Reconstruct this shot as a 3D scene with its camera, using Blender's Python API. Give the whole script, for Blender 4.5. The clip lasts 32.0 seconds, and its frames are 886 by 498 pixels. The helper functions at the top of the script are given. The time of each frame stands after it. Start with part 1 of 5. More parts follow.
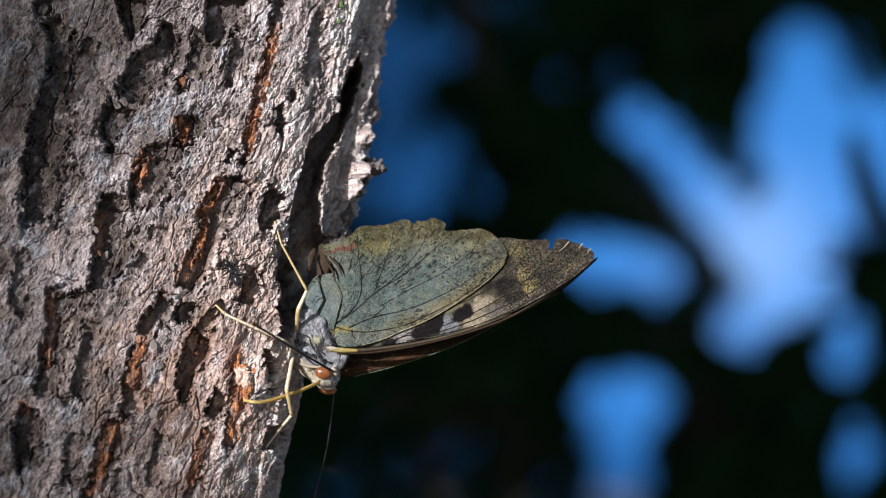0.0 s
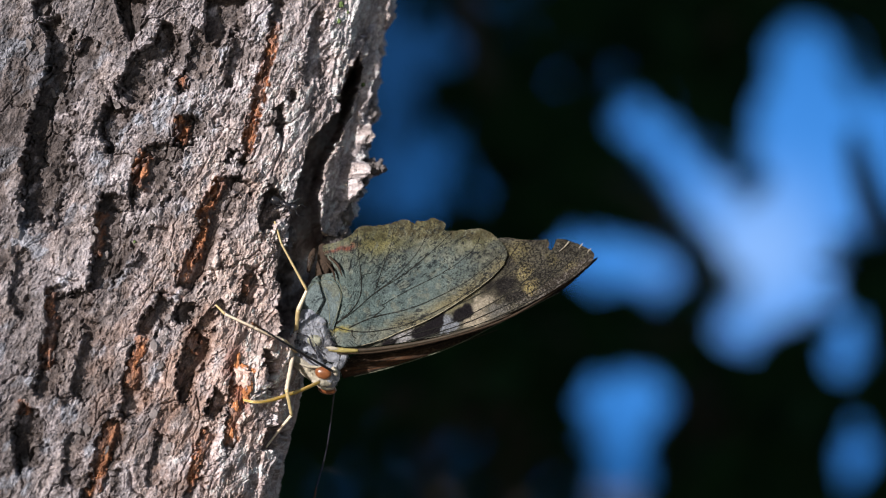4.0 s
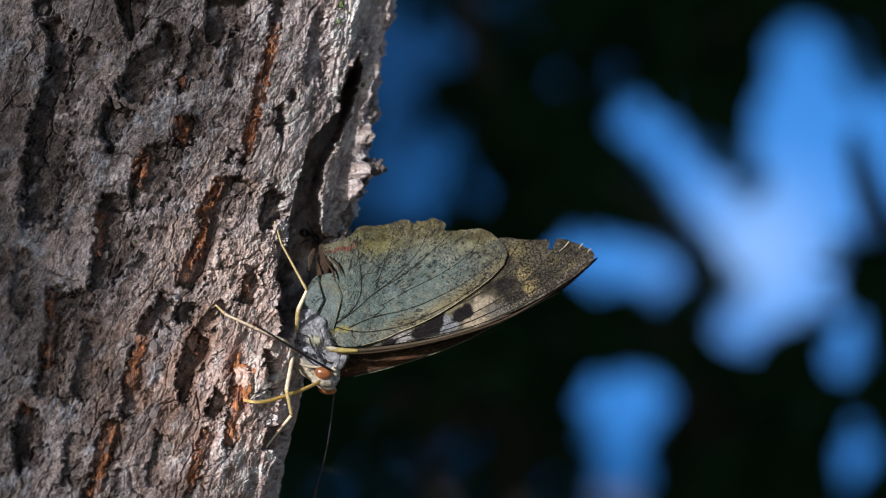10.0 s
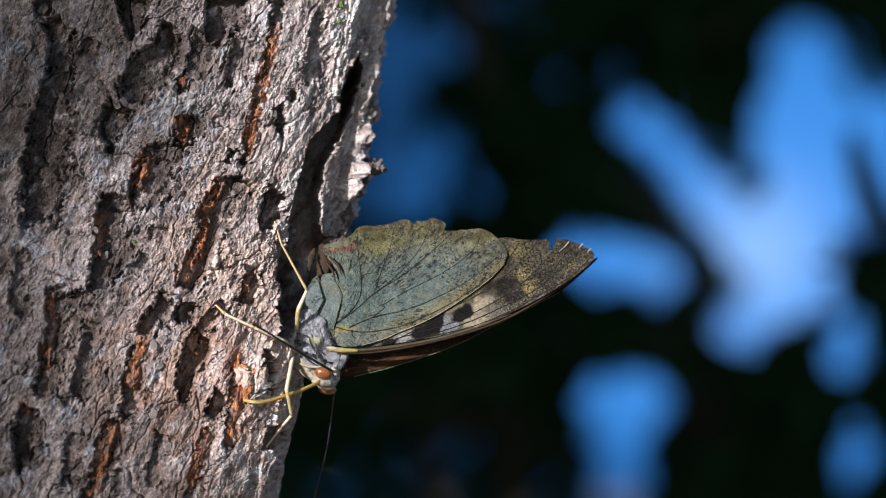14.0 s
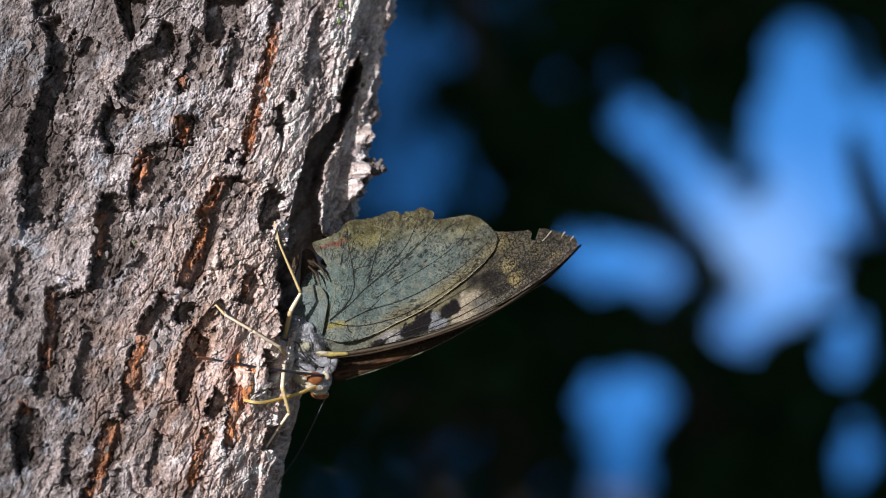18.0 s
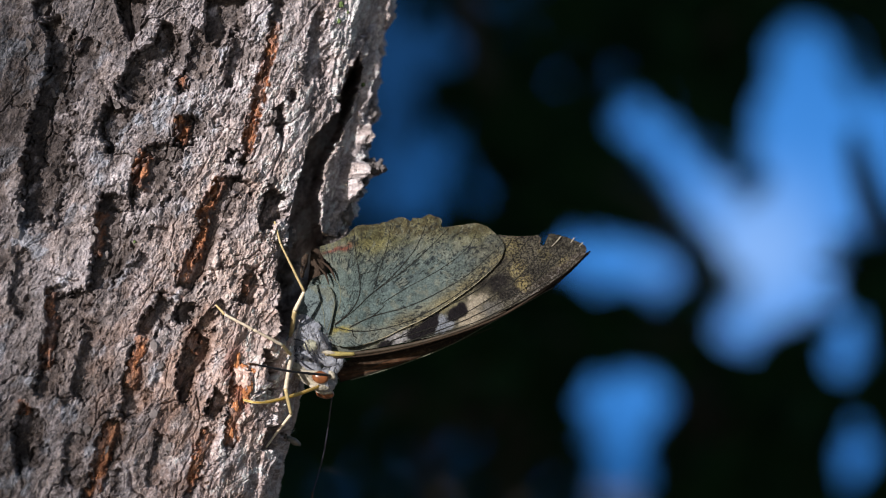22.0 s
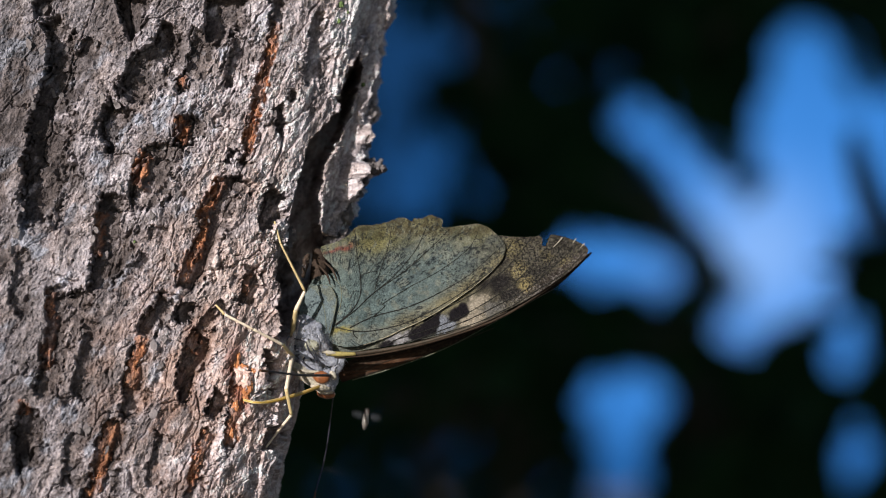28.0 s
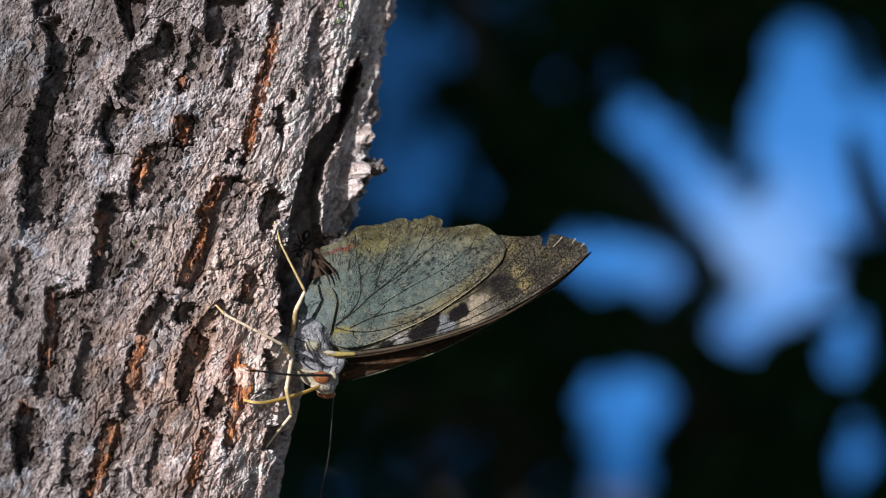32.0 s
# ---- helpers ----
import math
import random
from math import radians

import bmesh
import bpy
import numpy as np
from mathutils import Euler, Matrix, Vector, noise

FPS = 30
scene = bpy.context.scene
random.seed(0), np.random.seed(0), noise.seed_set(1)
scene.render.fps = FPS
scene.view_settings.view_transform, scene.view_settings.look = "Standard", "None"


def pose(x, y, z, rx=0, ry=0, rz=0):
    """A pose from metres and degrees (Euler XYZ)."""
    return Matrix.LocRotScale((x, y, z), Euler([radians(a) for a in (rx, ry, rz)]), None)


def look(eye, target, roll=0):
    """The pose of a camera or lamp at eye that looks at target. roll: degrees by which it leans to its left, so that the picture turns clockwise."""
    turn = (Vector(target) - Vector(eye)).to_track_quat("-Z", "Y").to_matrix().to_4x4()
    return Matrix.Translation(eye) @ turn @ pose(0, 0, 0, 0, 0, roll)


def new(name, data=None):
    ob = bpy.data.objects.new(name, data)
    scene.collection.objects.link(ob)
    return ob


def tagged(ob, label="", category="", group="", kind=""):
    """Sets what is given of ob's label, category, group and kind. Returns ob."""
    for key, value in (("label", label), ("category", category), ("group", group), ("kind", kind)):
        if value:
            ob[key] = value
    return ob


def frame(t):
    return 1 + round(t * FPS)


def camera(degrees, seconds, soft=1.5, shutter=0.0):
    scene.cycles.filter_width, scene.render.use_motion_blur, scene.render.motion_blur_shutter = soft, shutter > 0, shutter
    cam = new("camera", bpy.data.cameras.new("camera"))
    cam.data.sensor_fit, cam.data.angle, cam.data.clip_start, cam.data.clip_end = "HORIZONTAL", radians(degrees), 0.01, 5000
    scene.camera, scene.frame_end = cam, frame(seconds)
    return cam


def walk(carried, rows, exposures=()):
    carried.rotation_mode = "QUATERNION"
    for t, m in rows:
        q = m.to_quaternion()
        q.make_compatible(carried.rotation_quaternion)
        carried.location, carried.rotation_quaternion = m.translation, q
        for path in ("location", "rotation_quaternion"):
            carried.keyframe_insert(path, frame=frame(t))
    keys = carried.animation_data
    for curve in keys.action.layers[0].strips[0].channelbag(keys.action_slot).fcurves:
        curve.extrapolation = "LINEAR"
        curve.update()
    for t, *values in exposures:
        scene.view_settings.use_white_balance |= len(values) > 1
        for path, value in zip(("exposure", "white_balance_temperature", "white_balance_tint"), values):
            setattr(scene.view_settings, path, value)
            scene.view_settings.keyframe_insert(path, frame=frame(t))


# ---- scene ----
# The plan: points as the camera's view has them, one unit taken as 1/12 mm on the plane of the insect, counted from a
# corner up and to one side.
UNIT, REACH, HIGH = 1 / 12000, 0.6, 1.5


def at(u, v, d=0.0):
    """A point of the plan, d metres behind the plane of the insect, spread to keep its place in the camera's view."""
    k = (REACH + d) / REACH * UNIT
    return Vector(((u - 784) * k, d, HIGH + (441 - v) * k))


# ---- camera: a long lens on a tripod, focused on the wing ----
cam = camera(2 * math.degrees(math.atan(784 * UNIT / REACH)), 32.0, soft=1.0, shutter=0.5)
cam.data.dof.use_dof = True
cam.data.dof.focus_distance = REACH - 0.0245
cam.data.dof.aperture_fstop = 16.0
EYE = look((0, -REACH, HIGH), (0, 0, HIGH))
# the clip's camera opens up a little while the bark is in shade
walk(cam, [(0.0, EYE), (32.0, EYE)], [(0, 0.5), (3, 0.48), (5.5, 0.28), (6, 0.25), (7, 0.28), (8, 0.38), (9, 0.42), (10, 0.5), (11, 0.55), (12, 0.6), (13, 0.6), (14, 0.58), (16, 0.52), (18, 0.48), (19, 0.4), (20, 0.32), (23, 0.35), (25, 0.45), (26.5, 0.42), (28, 0.35), (30, 0.35), (32, 0.32)])

# ---- light: low sun from the side, blue sky ----
SUN_WAY = Vector((-0.55, -0.77, 0.32)).normalized()
world = bpy.data.worlds.new("sky")
scene.world = world
world.use_nodes = True
wn = world.node_tree.nodes
sky = wn.new("ShaderNodeTexSky")
sky.sky_type, sky.sun_disc = "NISHITA", False
sky.sun_elevation = math.asin(SUN_WAY.z)
sky.sun_rotation = math.atan2(SUN_WAY.x, SUN_WAY.y)
wn["Background"].inputs["Strength"].default_value = 0.065
world.node_tree.links.new(sky.outputs[0], wn["Background"].inputs["Color"])
sun_data = bpy.data.lights.new("sun", "SUN")
sun_data.energy, sun_data.angle, sun_data.color = 5.0, radians(0.6), (1.0, 0.935, 0.905)
sun = new("sun", sun_data)
sun.matrix_world = look(SUN_WAY * 5 + Vector((0, 0, HIGH)), (0, 0, HIGH))


# ---- numbers: noise on arrays ----
def lattice(ix, iy, seed):
    """A random number, 0 to 1, for each whole place (ix, iy); large arrays take theirs from a small table, block by block."""
    if ix.ndim == 2 and ix.size > 200000:
        made = np.empty(ix.shape)
        for k in range(0, len(ix), 64):
            bx, by = ix[k:k + 64].astype(np.int64), iy[k:k + 64].astype(np.int64)
            x0, x1, y0, y1 = bx.min(), bx.max(), by.min(), by.max()
            if (x1 - x0 + 1) * (y1 - y0 + 1) < bx.size:
                gx, gy = np.meshgrid(np.arange(x0, x1 + 1), np.arange(y0, y1 + 1), indexing="ij")
                made[k:k + 64] = lattice(gx.ravel(), gy.ravel(), seed)[(bx - x0) * (y1 - y0 + 1) + by - y0]
            else:
                made[k:k + 64] = lattice(bx.ravel(), by.ravel(), seed).reshape(bx.shape)
        return made
    h = (ix.astype(np.int64) * 374761393 + iy.astype(np.int64) * 668265263 + seed * 974634777) & 0xFFFFFFFF
    h = ((h ^ (h >> 13)) * 1274126177) & 0xFFFFFFFF
    return ((h ^ (h >> 16)) & 0xFFFFFF) / float(0xFFFFFF)


def vnoise(x, y, seed=0):
    x, y = np.asarray(x, float), np.asarray(y, float)
    ix, iy = np.floor(x), np.floor(y)
    fx, fy = x - ix, y - iy
    fx, fy = fx * fx * fx * (fx * (fx * 6 - 15) + 10), fy * fy * fy * (fy * (fy * 6 - 15) + 10)
    a, b = lattice(ix, iy, seed), lattice(ix + 1, iy, seed)
    c, d = lattice(ix, iy + 1, seed), lattice(ix + 1, iy + 1, seed)
    return a + (b - a) * fx + (c - a) * fy + (a - b - c + d) * fx * fy


def fbm(x, y, seed=0, octaves=4, gain=0.5):
    total, amp, norm = 0.0, 1.0, 0.0
    for k in range(octaves):
        # each octave is turned, so that the lattice does not show
        c, s = math.cos(0.7 * k + 0.4), math.sin(0.7 * k + 0.4)
        total = total + amp * vnoise((x * c - y * s) * 2 ** k, (x * s + y * c) * 2 ** k, seed + 17 * k)
        norm, amp = norm + amp, amp * gain
    return total / norm


def cells(x, y, seed=0):
    """Distance to the nearest edge between cells (about 0 to 0.7), a random number for each cell, and the place across it."""
    ix, iy = np.floor(x), np.floor(y)
    f1, f2, pick, across = np.full(x.shape, 9.0), np.full(x.shape, 9.0), np.zeros(x.shape), np.zeros(x.shape)
    for i in (-1, 0, 1):
        for j in (-1, 0, 1):
            jx, jy = ix + i, iy + j
            dx = jx + 0.1 + 0.8 * lattice(jx, jy, seed) - x
            dy = jy + 0.1 + 0.8 * lattice(jx, jy, seed + 5) - y
            dist = np.sqrt(dx * dx + dy * dy)
            near = dist < f1
            f2 = np.where(near, f1, np.minimum(f2, dist))
            pick = np.where(near, lattice(jx, jy, seed + 9), pick)
            across = np.where(near, -dx, across)
            f1 = np.where(near, dist, f1)
    return f2 - f1, pick, across


def billow(x, y, seed=0, octaves=4, gain=0.5):
    """Rounded lumps parted by sharp creases, 0 to 1."""
    total, amp, norm = 0.0, 1.0, 0.0
    for k in range(octaves):
        c, s = math.cos(0.9 * k + 0.3), math.sin(0.9 * k + 0.3)
        total = total + amp * np.abs(2 * vnoise((x * c - y * s) * 2 ** k, (x * s + y * c) * 2 ** k, seed + 13 * k) - 1)
        norm, amp = norm + amp, amp * gain
    return total / norm


def step(lo, hi, x):
    k = np.clip((x - lo) / (hi - lo), 0, 1)
    return k * k * (3 - 2 * k)


def along(u, v, line):
    """Distance of the points (u, v) from a line of plan points, the side (positive: greater u) and how far along, 0 to 1."""
    best, side, part_way = np.full(u.shape, 1e9), np.zeros(u.shape), np.zeros(u.shape)
    n = len(line) - 1
    for k in range(n):
        (x0, y0), (x1, y1) = line[k], line[k + 1]
        dx, dy = x1 - x0, y1 - y0
        w = np.clip(((u - x0) * dx + (v - y0) * dy) / (dx * dx + dy * dy), 0, 1)
        ex, ey = u - x0 - w * dx, v - y0 - w * dy
        dist = np.sqrt(ex * ex + ey * ey)
        near = dist < best
        best = np.where(near, dist, best)
        side = np.where(near, np.sign(dy * ex - dx * ey), side)
        part_way = np.where(near, (k + w) / n, part_way)
    return best, side, part_way


def blot(u, v, x, y, rx, ry, turn=0.0, soft=0.35):
    """A soft oval patch, 1 inside and 0 outside."""
    c, s = math.cos(radians(turn)), math.sin(radians(turn))
    p, q = ((u - x) * c - (v - y) * s) / rx, ((u - x) * s + (v - y) * c) / ry
    return 1 - step(1 - soft, 1 + soft, np.sqrt(p * p + q * q))


def blend(a, b, k):
    return a + (np.asarray(b, float) - a) * k[..., None]


# ---- materials ----
def material(name, colour=(0.5, 0.5, 0.5), rough=0.6, metal=0.0, vary=0.15, grain=900.0, bump=0.15, attribute="", spec=0.5, through_light=0.0, sheen=0.0, coat=0.0, clear=0.0):
    """A node material: base colour (or the mesh's own pattern) broken up at two scales, with fine relief."""
    m = bpy.data.materials.new(name)
    m.use_nodes = True
    nodes, links = m.node_tree.nodes, m.node_tree.links
    b = nodes["Principled BSDF"]
    b.inputs["Roughness"].default_value, b.inputs["Metallic"].default_value = rough, metal
    b.inputs["Specular IOR Level"].default_value = spec
    b.inputs["Sheen Weight"].default_value = sheen
    b.inputs["Coat Weight"].default_value = coat
    place = nodes.new("ShaderNodeTexCoord")
    fine, broad = nodes.new("ShaderNodeTexNoise"), nodes.new("ShaderNodeTexNoise")
    for tex, scale in ((fine, grain), (broad, grain / 7)):
        tex.inputs["Scale"].default_value, tex.inputs["Detail"].default_value = scale, 5
        links.new(place.outputs["Object"], tex.inputs["Vector"])
    both = nodes.new("ShaderNodeMath")
    both.operation = "ADD"
    links.new(fine.outputs["Fac"], both.inputs[0])
    links.new(broad.outputs["Fac"], both.inputs[1])
    span = nodes.new("ShaderNodeMapRange")
    span.inputs["From Min"].default_value, span.inputs["From Max"].default_value = 0.7, 1.3
    span.inputs["To Min"].default_value, span.inputs["To Max"].default_value = 1 - vary, 1 + vary
    links.new(both.outputs[0], span.inputs["Value"])
    mul = nodes.new("ShaderNodeVectorMath")
    mul.operation = "SCALE"
    links.new(span.outputs[0], mul.inputs["Scale"])
    if attribute:
        src = nodes.new("ShaderNodeAttribute")
        src.attribute_name = attribute
        links.new(src.outputs["Color"], mul.inputs[0])
    else:
        mul.inputs[0].default_value = colour
    links.new(mul.outputs[0], b.inputs["Base Color"])
    rel = nodes.new("ShaderNodeBump")
    rel.inputs["Strength"].default_value, rel.inputs["Distance"].default_value = min(1.0, bump), 0.0004 * max(1.0, bump)
    links.new(fine.outputs["Fac"], rel.inputs["Height"])
    links.new(rel.outputs[0], b.inputs["Normal"])
    if clear:
        glass, mix = nodes.new("ShaderNodeBsdfTransparent"), nodes.new("ShaderNodeMixShader")
        mix.inputs[0].default_value = clear
        links.new(b.outputs[0], mix.inputs[1])
        links.new(glass.outputs[0], mix.inputs[2])
        links.new(mix.outputs[0], nodes["Material Output"].inputs["Surface"])
    if through_light:
        thin = nodes.new("ShaderNodeBsdfTranslucent")
        links.new(mul.outputs[0], thin.inputs["Color"])
        mix = nodes.new("ShaderNodeMixShader")
        mix.inputs[0].default_value = through_light
        links.new(b.outputs[0], mix.inputs[1])
        links.new(thin.outputs[0], mix.inputs[2])
        links.new(mix.outputs[0], nodes["Material Output"].inputs["Surface"])
    return m


BARK = material("bark", rough=0.75, vary=0.40, grain=3600, bump=0.9, attribute="pattern", spec=0.04)
WING = material("wing_scales", rough=0.6, vary=0.38, grain=4200, bump=0.5, attribute="pattern", spec=0.03, through_light=0.06)
WING_UPPER = material("brown_wing_scales", rough=0.5, vary=0.25, grain=2500, bump=0.3, attribute="pattern", spec=0.05)
VEIN = material("wing_vein", (0.018, 0.018, 0.016), 0.6, vary=0.5, grain=3000, spec=0.04)
VEIN_PALE = material("pale_vein", (0.13, 0.14, 0.10), 0.5, vary=0.3, grain=3000, spec=0.1)
COSTA = material("wing_edge", (0.046, 0.034, 0.022), 0.4, vary=0.45, grain=1500)
COSTA_DARK = material("dark_wing_edge", (0.035, 0.024, 0.016), 0.5, vary=0.4, grain=1500, spec=0.1)
HAIR = material("silver_fur", (0.215, 0.228, 0.265), 0.45, vary=0.45, grain=2600, bump=0.5, sheen=0.3, coat=0.2)
HAIR_GREY = material("grey_fur", (0.19, 0.195, 0.215), 0.45, vary=0.5, grain=2600, bump=0.5, sheen=0.2)
HAIR_PALE = material("white_fur", (0.36, 0.325, 0.25), 0.7, vary=0.4, grain=2600, bump=0.5, sheen=0.3)
ABDOMEN = material("brown_fur", (0.045, 0.032, 0.024), 0.8, vary=0.4, grain=2600, bump=0.6, spec=0.05)
PLATE = material("yellow_plate", (0.30, 0.30, 0.225), 0.5, vary=0.3, grain=2600, bump=0.4)
PLATE_YELLOW = material("yellow_wing_root", (0.33, 0.27, 0.09), 0.5, vary=0.3, grain=2600, bump=0.3)
MARGIN_GLINT = material("wing_margin_glint", (0.30, 0.27, 0.19), 0.5, vary=0.4, grain=2600, spec=0.1)
EYE_SKIN = material("compound_eye", (0.17, 0.06, 0.022), 0.3, vary=0.45, grain=1500, bump=0.1, coat=0.25)
LEG_SKIN = material("cream_leg", (0.68, 0.58, 0.44), 0.45, vary=0.2, grain=1800, bump=0.2)
LEG_YELLOW = material("yellow_leg", (0.46, 0.36, 0.18), 0.4, vary=0.25, grain=1800, bump=0.2)
TONGUE = material("yellow_tongue", (0.52, 0.33, 0.06), 0.3, vary=0.15, grain=1500, bump=0.1, coat=0.3)
FEELER = material("black_feeler", (0.022, 0.022, 0.032), 0.45, vary=0.3, grain=2500)
CLUB = material("brown_club", (0.10, 0.04, 0.015), 0.5, vary=0.3, grain=2500)
FLY_SKIN = material("grey_fly", (0.13, 0.12, 0.105), 0.4, vary=0.4, grain=3000)
FLY_DARK = material("black_insect", (0.015, 0.015, 0.018), 0.25, vary=0.3, grain=3000, coat=0.4)
FLY_EYE = material("fly_eye", (0.05, 0.03, 0.025), 0.3, vary=0.2, grain=3000)
FLY_WING = material("fly_wing", (0.14, 0.15, 0.17), 0.3, vary=0.2, grain=2000, clear=0.92)
SAP = material("sap", (0.50, 0.20, 0.08), 0.12, vary=0.4, grain=900, bump=0.3, coat=1.0)
SAP_WHITE = material("sap_foam", (0.60, 0.42, 0.36), 0.2, vary=0.45, grain=1500, bump=0.5, coat=0.8)
LEAF = material("leaf", (0.009, 0.032, 0.011), 0.6, vary=0.35, grain=60, bump=0.2, spec=0.04, through_light=0.05)
TWIG = material("twig", (0.022, 0.021, 0.015), 0.85, vary=0.35, grain=300, bump=0.4)
SOIL = material("soil", (0.11, 0.085, 0.06), 0.95, vary=0.4, grain=30, bump=0.6)
FLAKE = material("bark_scale", (0.155, 0.138, 0.136), 0.85, vary=0.7, grain=1300, bump=0.6, spec=0.25)
MOSS = material("moss", (0.09, 0.14, 0.04), 0.8, vary=0.35, grain=3000, bump=0.5)


# ---- building ----
def mesh_from(name, verts, faces, mat, smooth=True, colours=None):
    me = bpy.data.meshes.new(name)
    verts, faces = np.asarray(verts, np.float32), np.asarray(faces, np.int32)
    me.vertices.add(len(verts))
    me.vertices.foreach_set("co", verts.ravel())
    n = faces.shape[1]
    me.loops.add(faces.size)
    me.loops.foreach_set("vertex_index", faces.ravel())
    me.polygons.add(len(faces))
    me.polygons.foreach_set("loop_start", np.arange(0, faces.size, n, dtype=np.int32))
    me.update(calc_edges=True)
    me.polygons.foreach_set("use_smooth", np.full(len(faces), smooth))
    if colours is not None:
        layer = me.color_attributes.new("pattern", "FLOAT_COLOR", "POINT")
        layer.data.foreach_set("color", np.concatenate([colours, np.ones((len(colours), 1))], 1).astype(np.float32).ravel())
    me.materials.append(mat)
    return me


def add(name, me, parent=None, label=""):
    ob = new(name, me)
    if parent is not None:
        ob.parent = parent
        ob.matrix_parent_inverse = Matrix.Identity(4)
    return tagged(ob, label)


def part(name, bm, mat, parent, label=""):
    me = bpy.data.meshes.new(name)
    bm.normal_update()
    bm.to_mesh(me)
    bm.free()
    me.polygons.foreach_set("use_smooth", np.full(len(me.polygons), True))
    me.materials.append(mat)
    return add(name, me, parent, label)


def thing(name, where, label, category, group="", kind=""):
    ob = new(name)
    ob.empty_display_size = 0.005
    ob.location = where
    return tagged(ob, label, category, group, kind)


def smooth_line(points, n):
    """n points on a smooth curve through the given ones."""
    p = np.array([tuple(q) for q in points], float)
    if len(p) < 3:
        return p[0] + (p[-1] - p[0]) * np.linspace(0, 1, n)[:, None]
    q = np.vstack([2 * p[0] - p[1], p, 2 * p[-1] - p[-2]])
    out = []
    for w in np.linspace(0, len(p) - 1, n):
        k = min(int(w), len(p) - 2)
        f = w - k
        a, b, c, d = q[k], q[k + 1], q[k + 2], q[k + 3]
        out.append(0.5 * (2 * b + (c - a) * f + (2 * a - 5 * b + 4 * c - d) * f * f + (3 * b - a - 3 * c + d) * f ** 3))
    return np.array(out)


def tube(bm, points, radii, sides=8, rows=14, rough=0.0):
    """A tapered rod through points; radii at even steps from start to end."""
    line = smooth_line(points, rows)
    rad = np.interp(np.linspace(0, 1, rows), np.linspace(0, 1, len(radii)), radii)
    rings = []
    for k in range(rows):
        way = Vector(line[min(k + 1, rows - 1)] - line[max(k - 1, 0)]).normalized()
        side = way.cross(Vector((0.13, 1, 0.21))).normalized()
        up = way.cross(side)
        ring = []
        for j in range(sides):
            ang = 2 * math.pi * j / sides
            r = rad[k] * (1 + rough * (random.random() - 0.5))
            ring.append(bm.verts.new(Vector(line[k]) + (side * math.cos(ang) + up * math.sin(ang)) * r))
        rings.append(ring)
    for a, b in zip(rings, rings[1:]):
        for j in range(sides):
            bm.faces.new((a[j], a[(j + 1) % sides], b[(j + 1) % sides], b[j]))
    bm.faces.new(rings[0][::-1])
    bm.faces.new(rings[-1])
    return bm


def rod(points, radii, sides=8, rows=14, rough=0.0):
    return tube(bmesh.new(), points, radii, sides, rows, rough)


def lump(centre, size, turn=(0, 0, 0), rough=0.0, detail=3, seed=0):
    """A rounded body, uneven by rough, with half-sizes size."""
    bm = bmesh.new()
    bmesh.ops.create_icosphere(bm, subdivisions=detail, radius=1)
    e = Euler([radians(a) for a in turn]).to_matrix()
    for vert in bm.verts:
        p = vert.co.copy()
        k = 1 + rough * noise.noise(p * 2.2 + Vector((seed, 0, 0))) + rough * 0.6 * noise.noise(p * 6 + Vector((0, seed, 0)))
        p = Vector((p.x * size[0], p.y * size[1], p.z * size[2])) * k
        vert.co = Vector(centre) + e @ p
    return bm


MM = 0.001


# ---- ground ----
def build_ground():
    n = 120
    g = np.sign(np.linspace(-1, 1, n)) * np.abs(np.linspace(-1, 1, n)) ** 4 * 2500
    x, y = np.meshgrid(g, g)
    z = 0.12 * (fbm(x * 0.9, y * 0.9, 71) - 0.5) * np.exp(-(x * x + y * y) / 400)
    k = np.arange(n * n).reshape(n, n)
    faces = np.stack([k[:-1, :-1], k[:-1, 1:], k[1:, 1:], k[1:, :-1]], -1).reshape(-1, 4)
    me = mesh_from("ground", np.stack([x, y, z], -1).reshape(-1, 3), faces, SOIL)
    tagged(add("ground", me), "bare brown soil under the trees", "ground", kind="structure")


# ---- the trunk ----
TRUNK_A, TRUNK_B, TRUNK_BACK, SQUARE = 0.095, 0.024, 0.080, 2 / 7.0
LEAN_X, LEAN_Y, FACING = 0.2086, 0.22, 0.22
LEDGES, STREAKS = [], []


def ledge(drop, reach, *line):
    """A plate of bark that breaks off along a line of plan points: the far side (to the right of a line that runs down) lies
    drop mm deeper, over a width of reach units, one number or one for each point."""
    LEDGES.append((drop, reach if isinstance(reach, tuple) else (reach,) * len(line), line))


def streak(width, strength, *line):
    """A strip of rust-red inner bark laid bare."""
    STREAKS.append((width, strength, line))


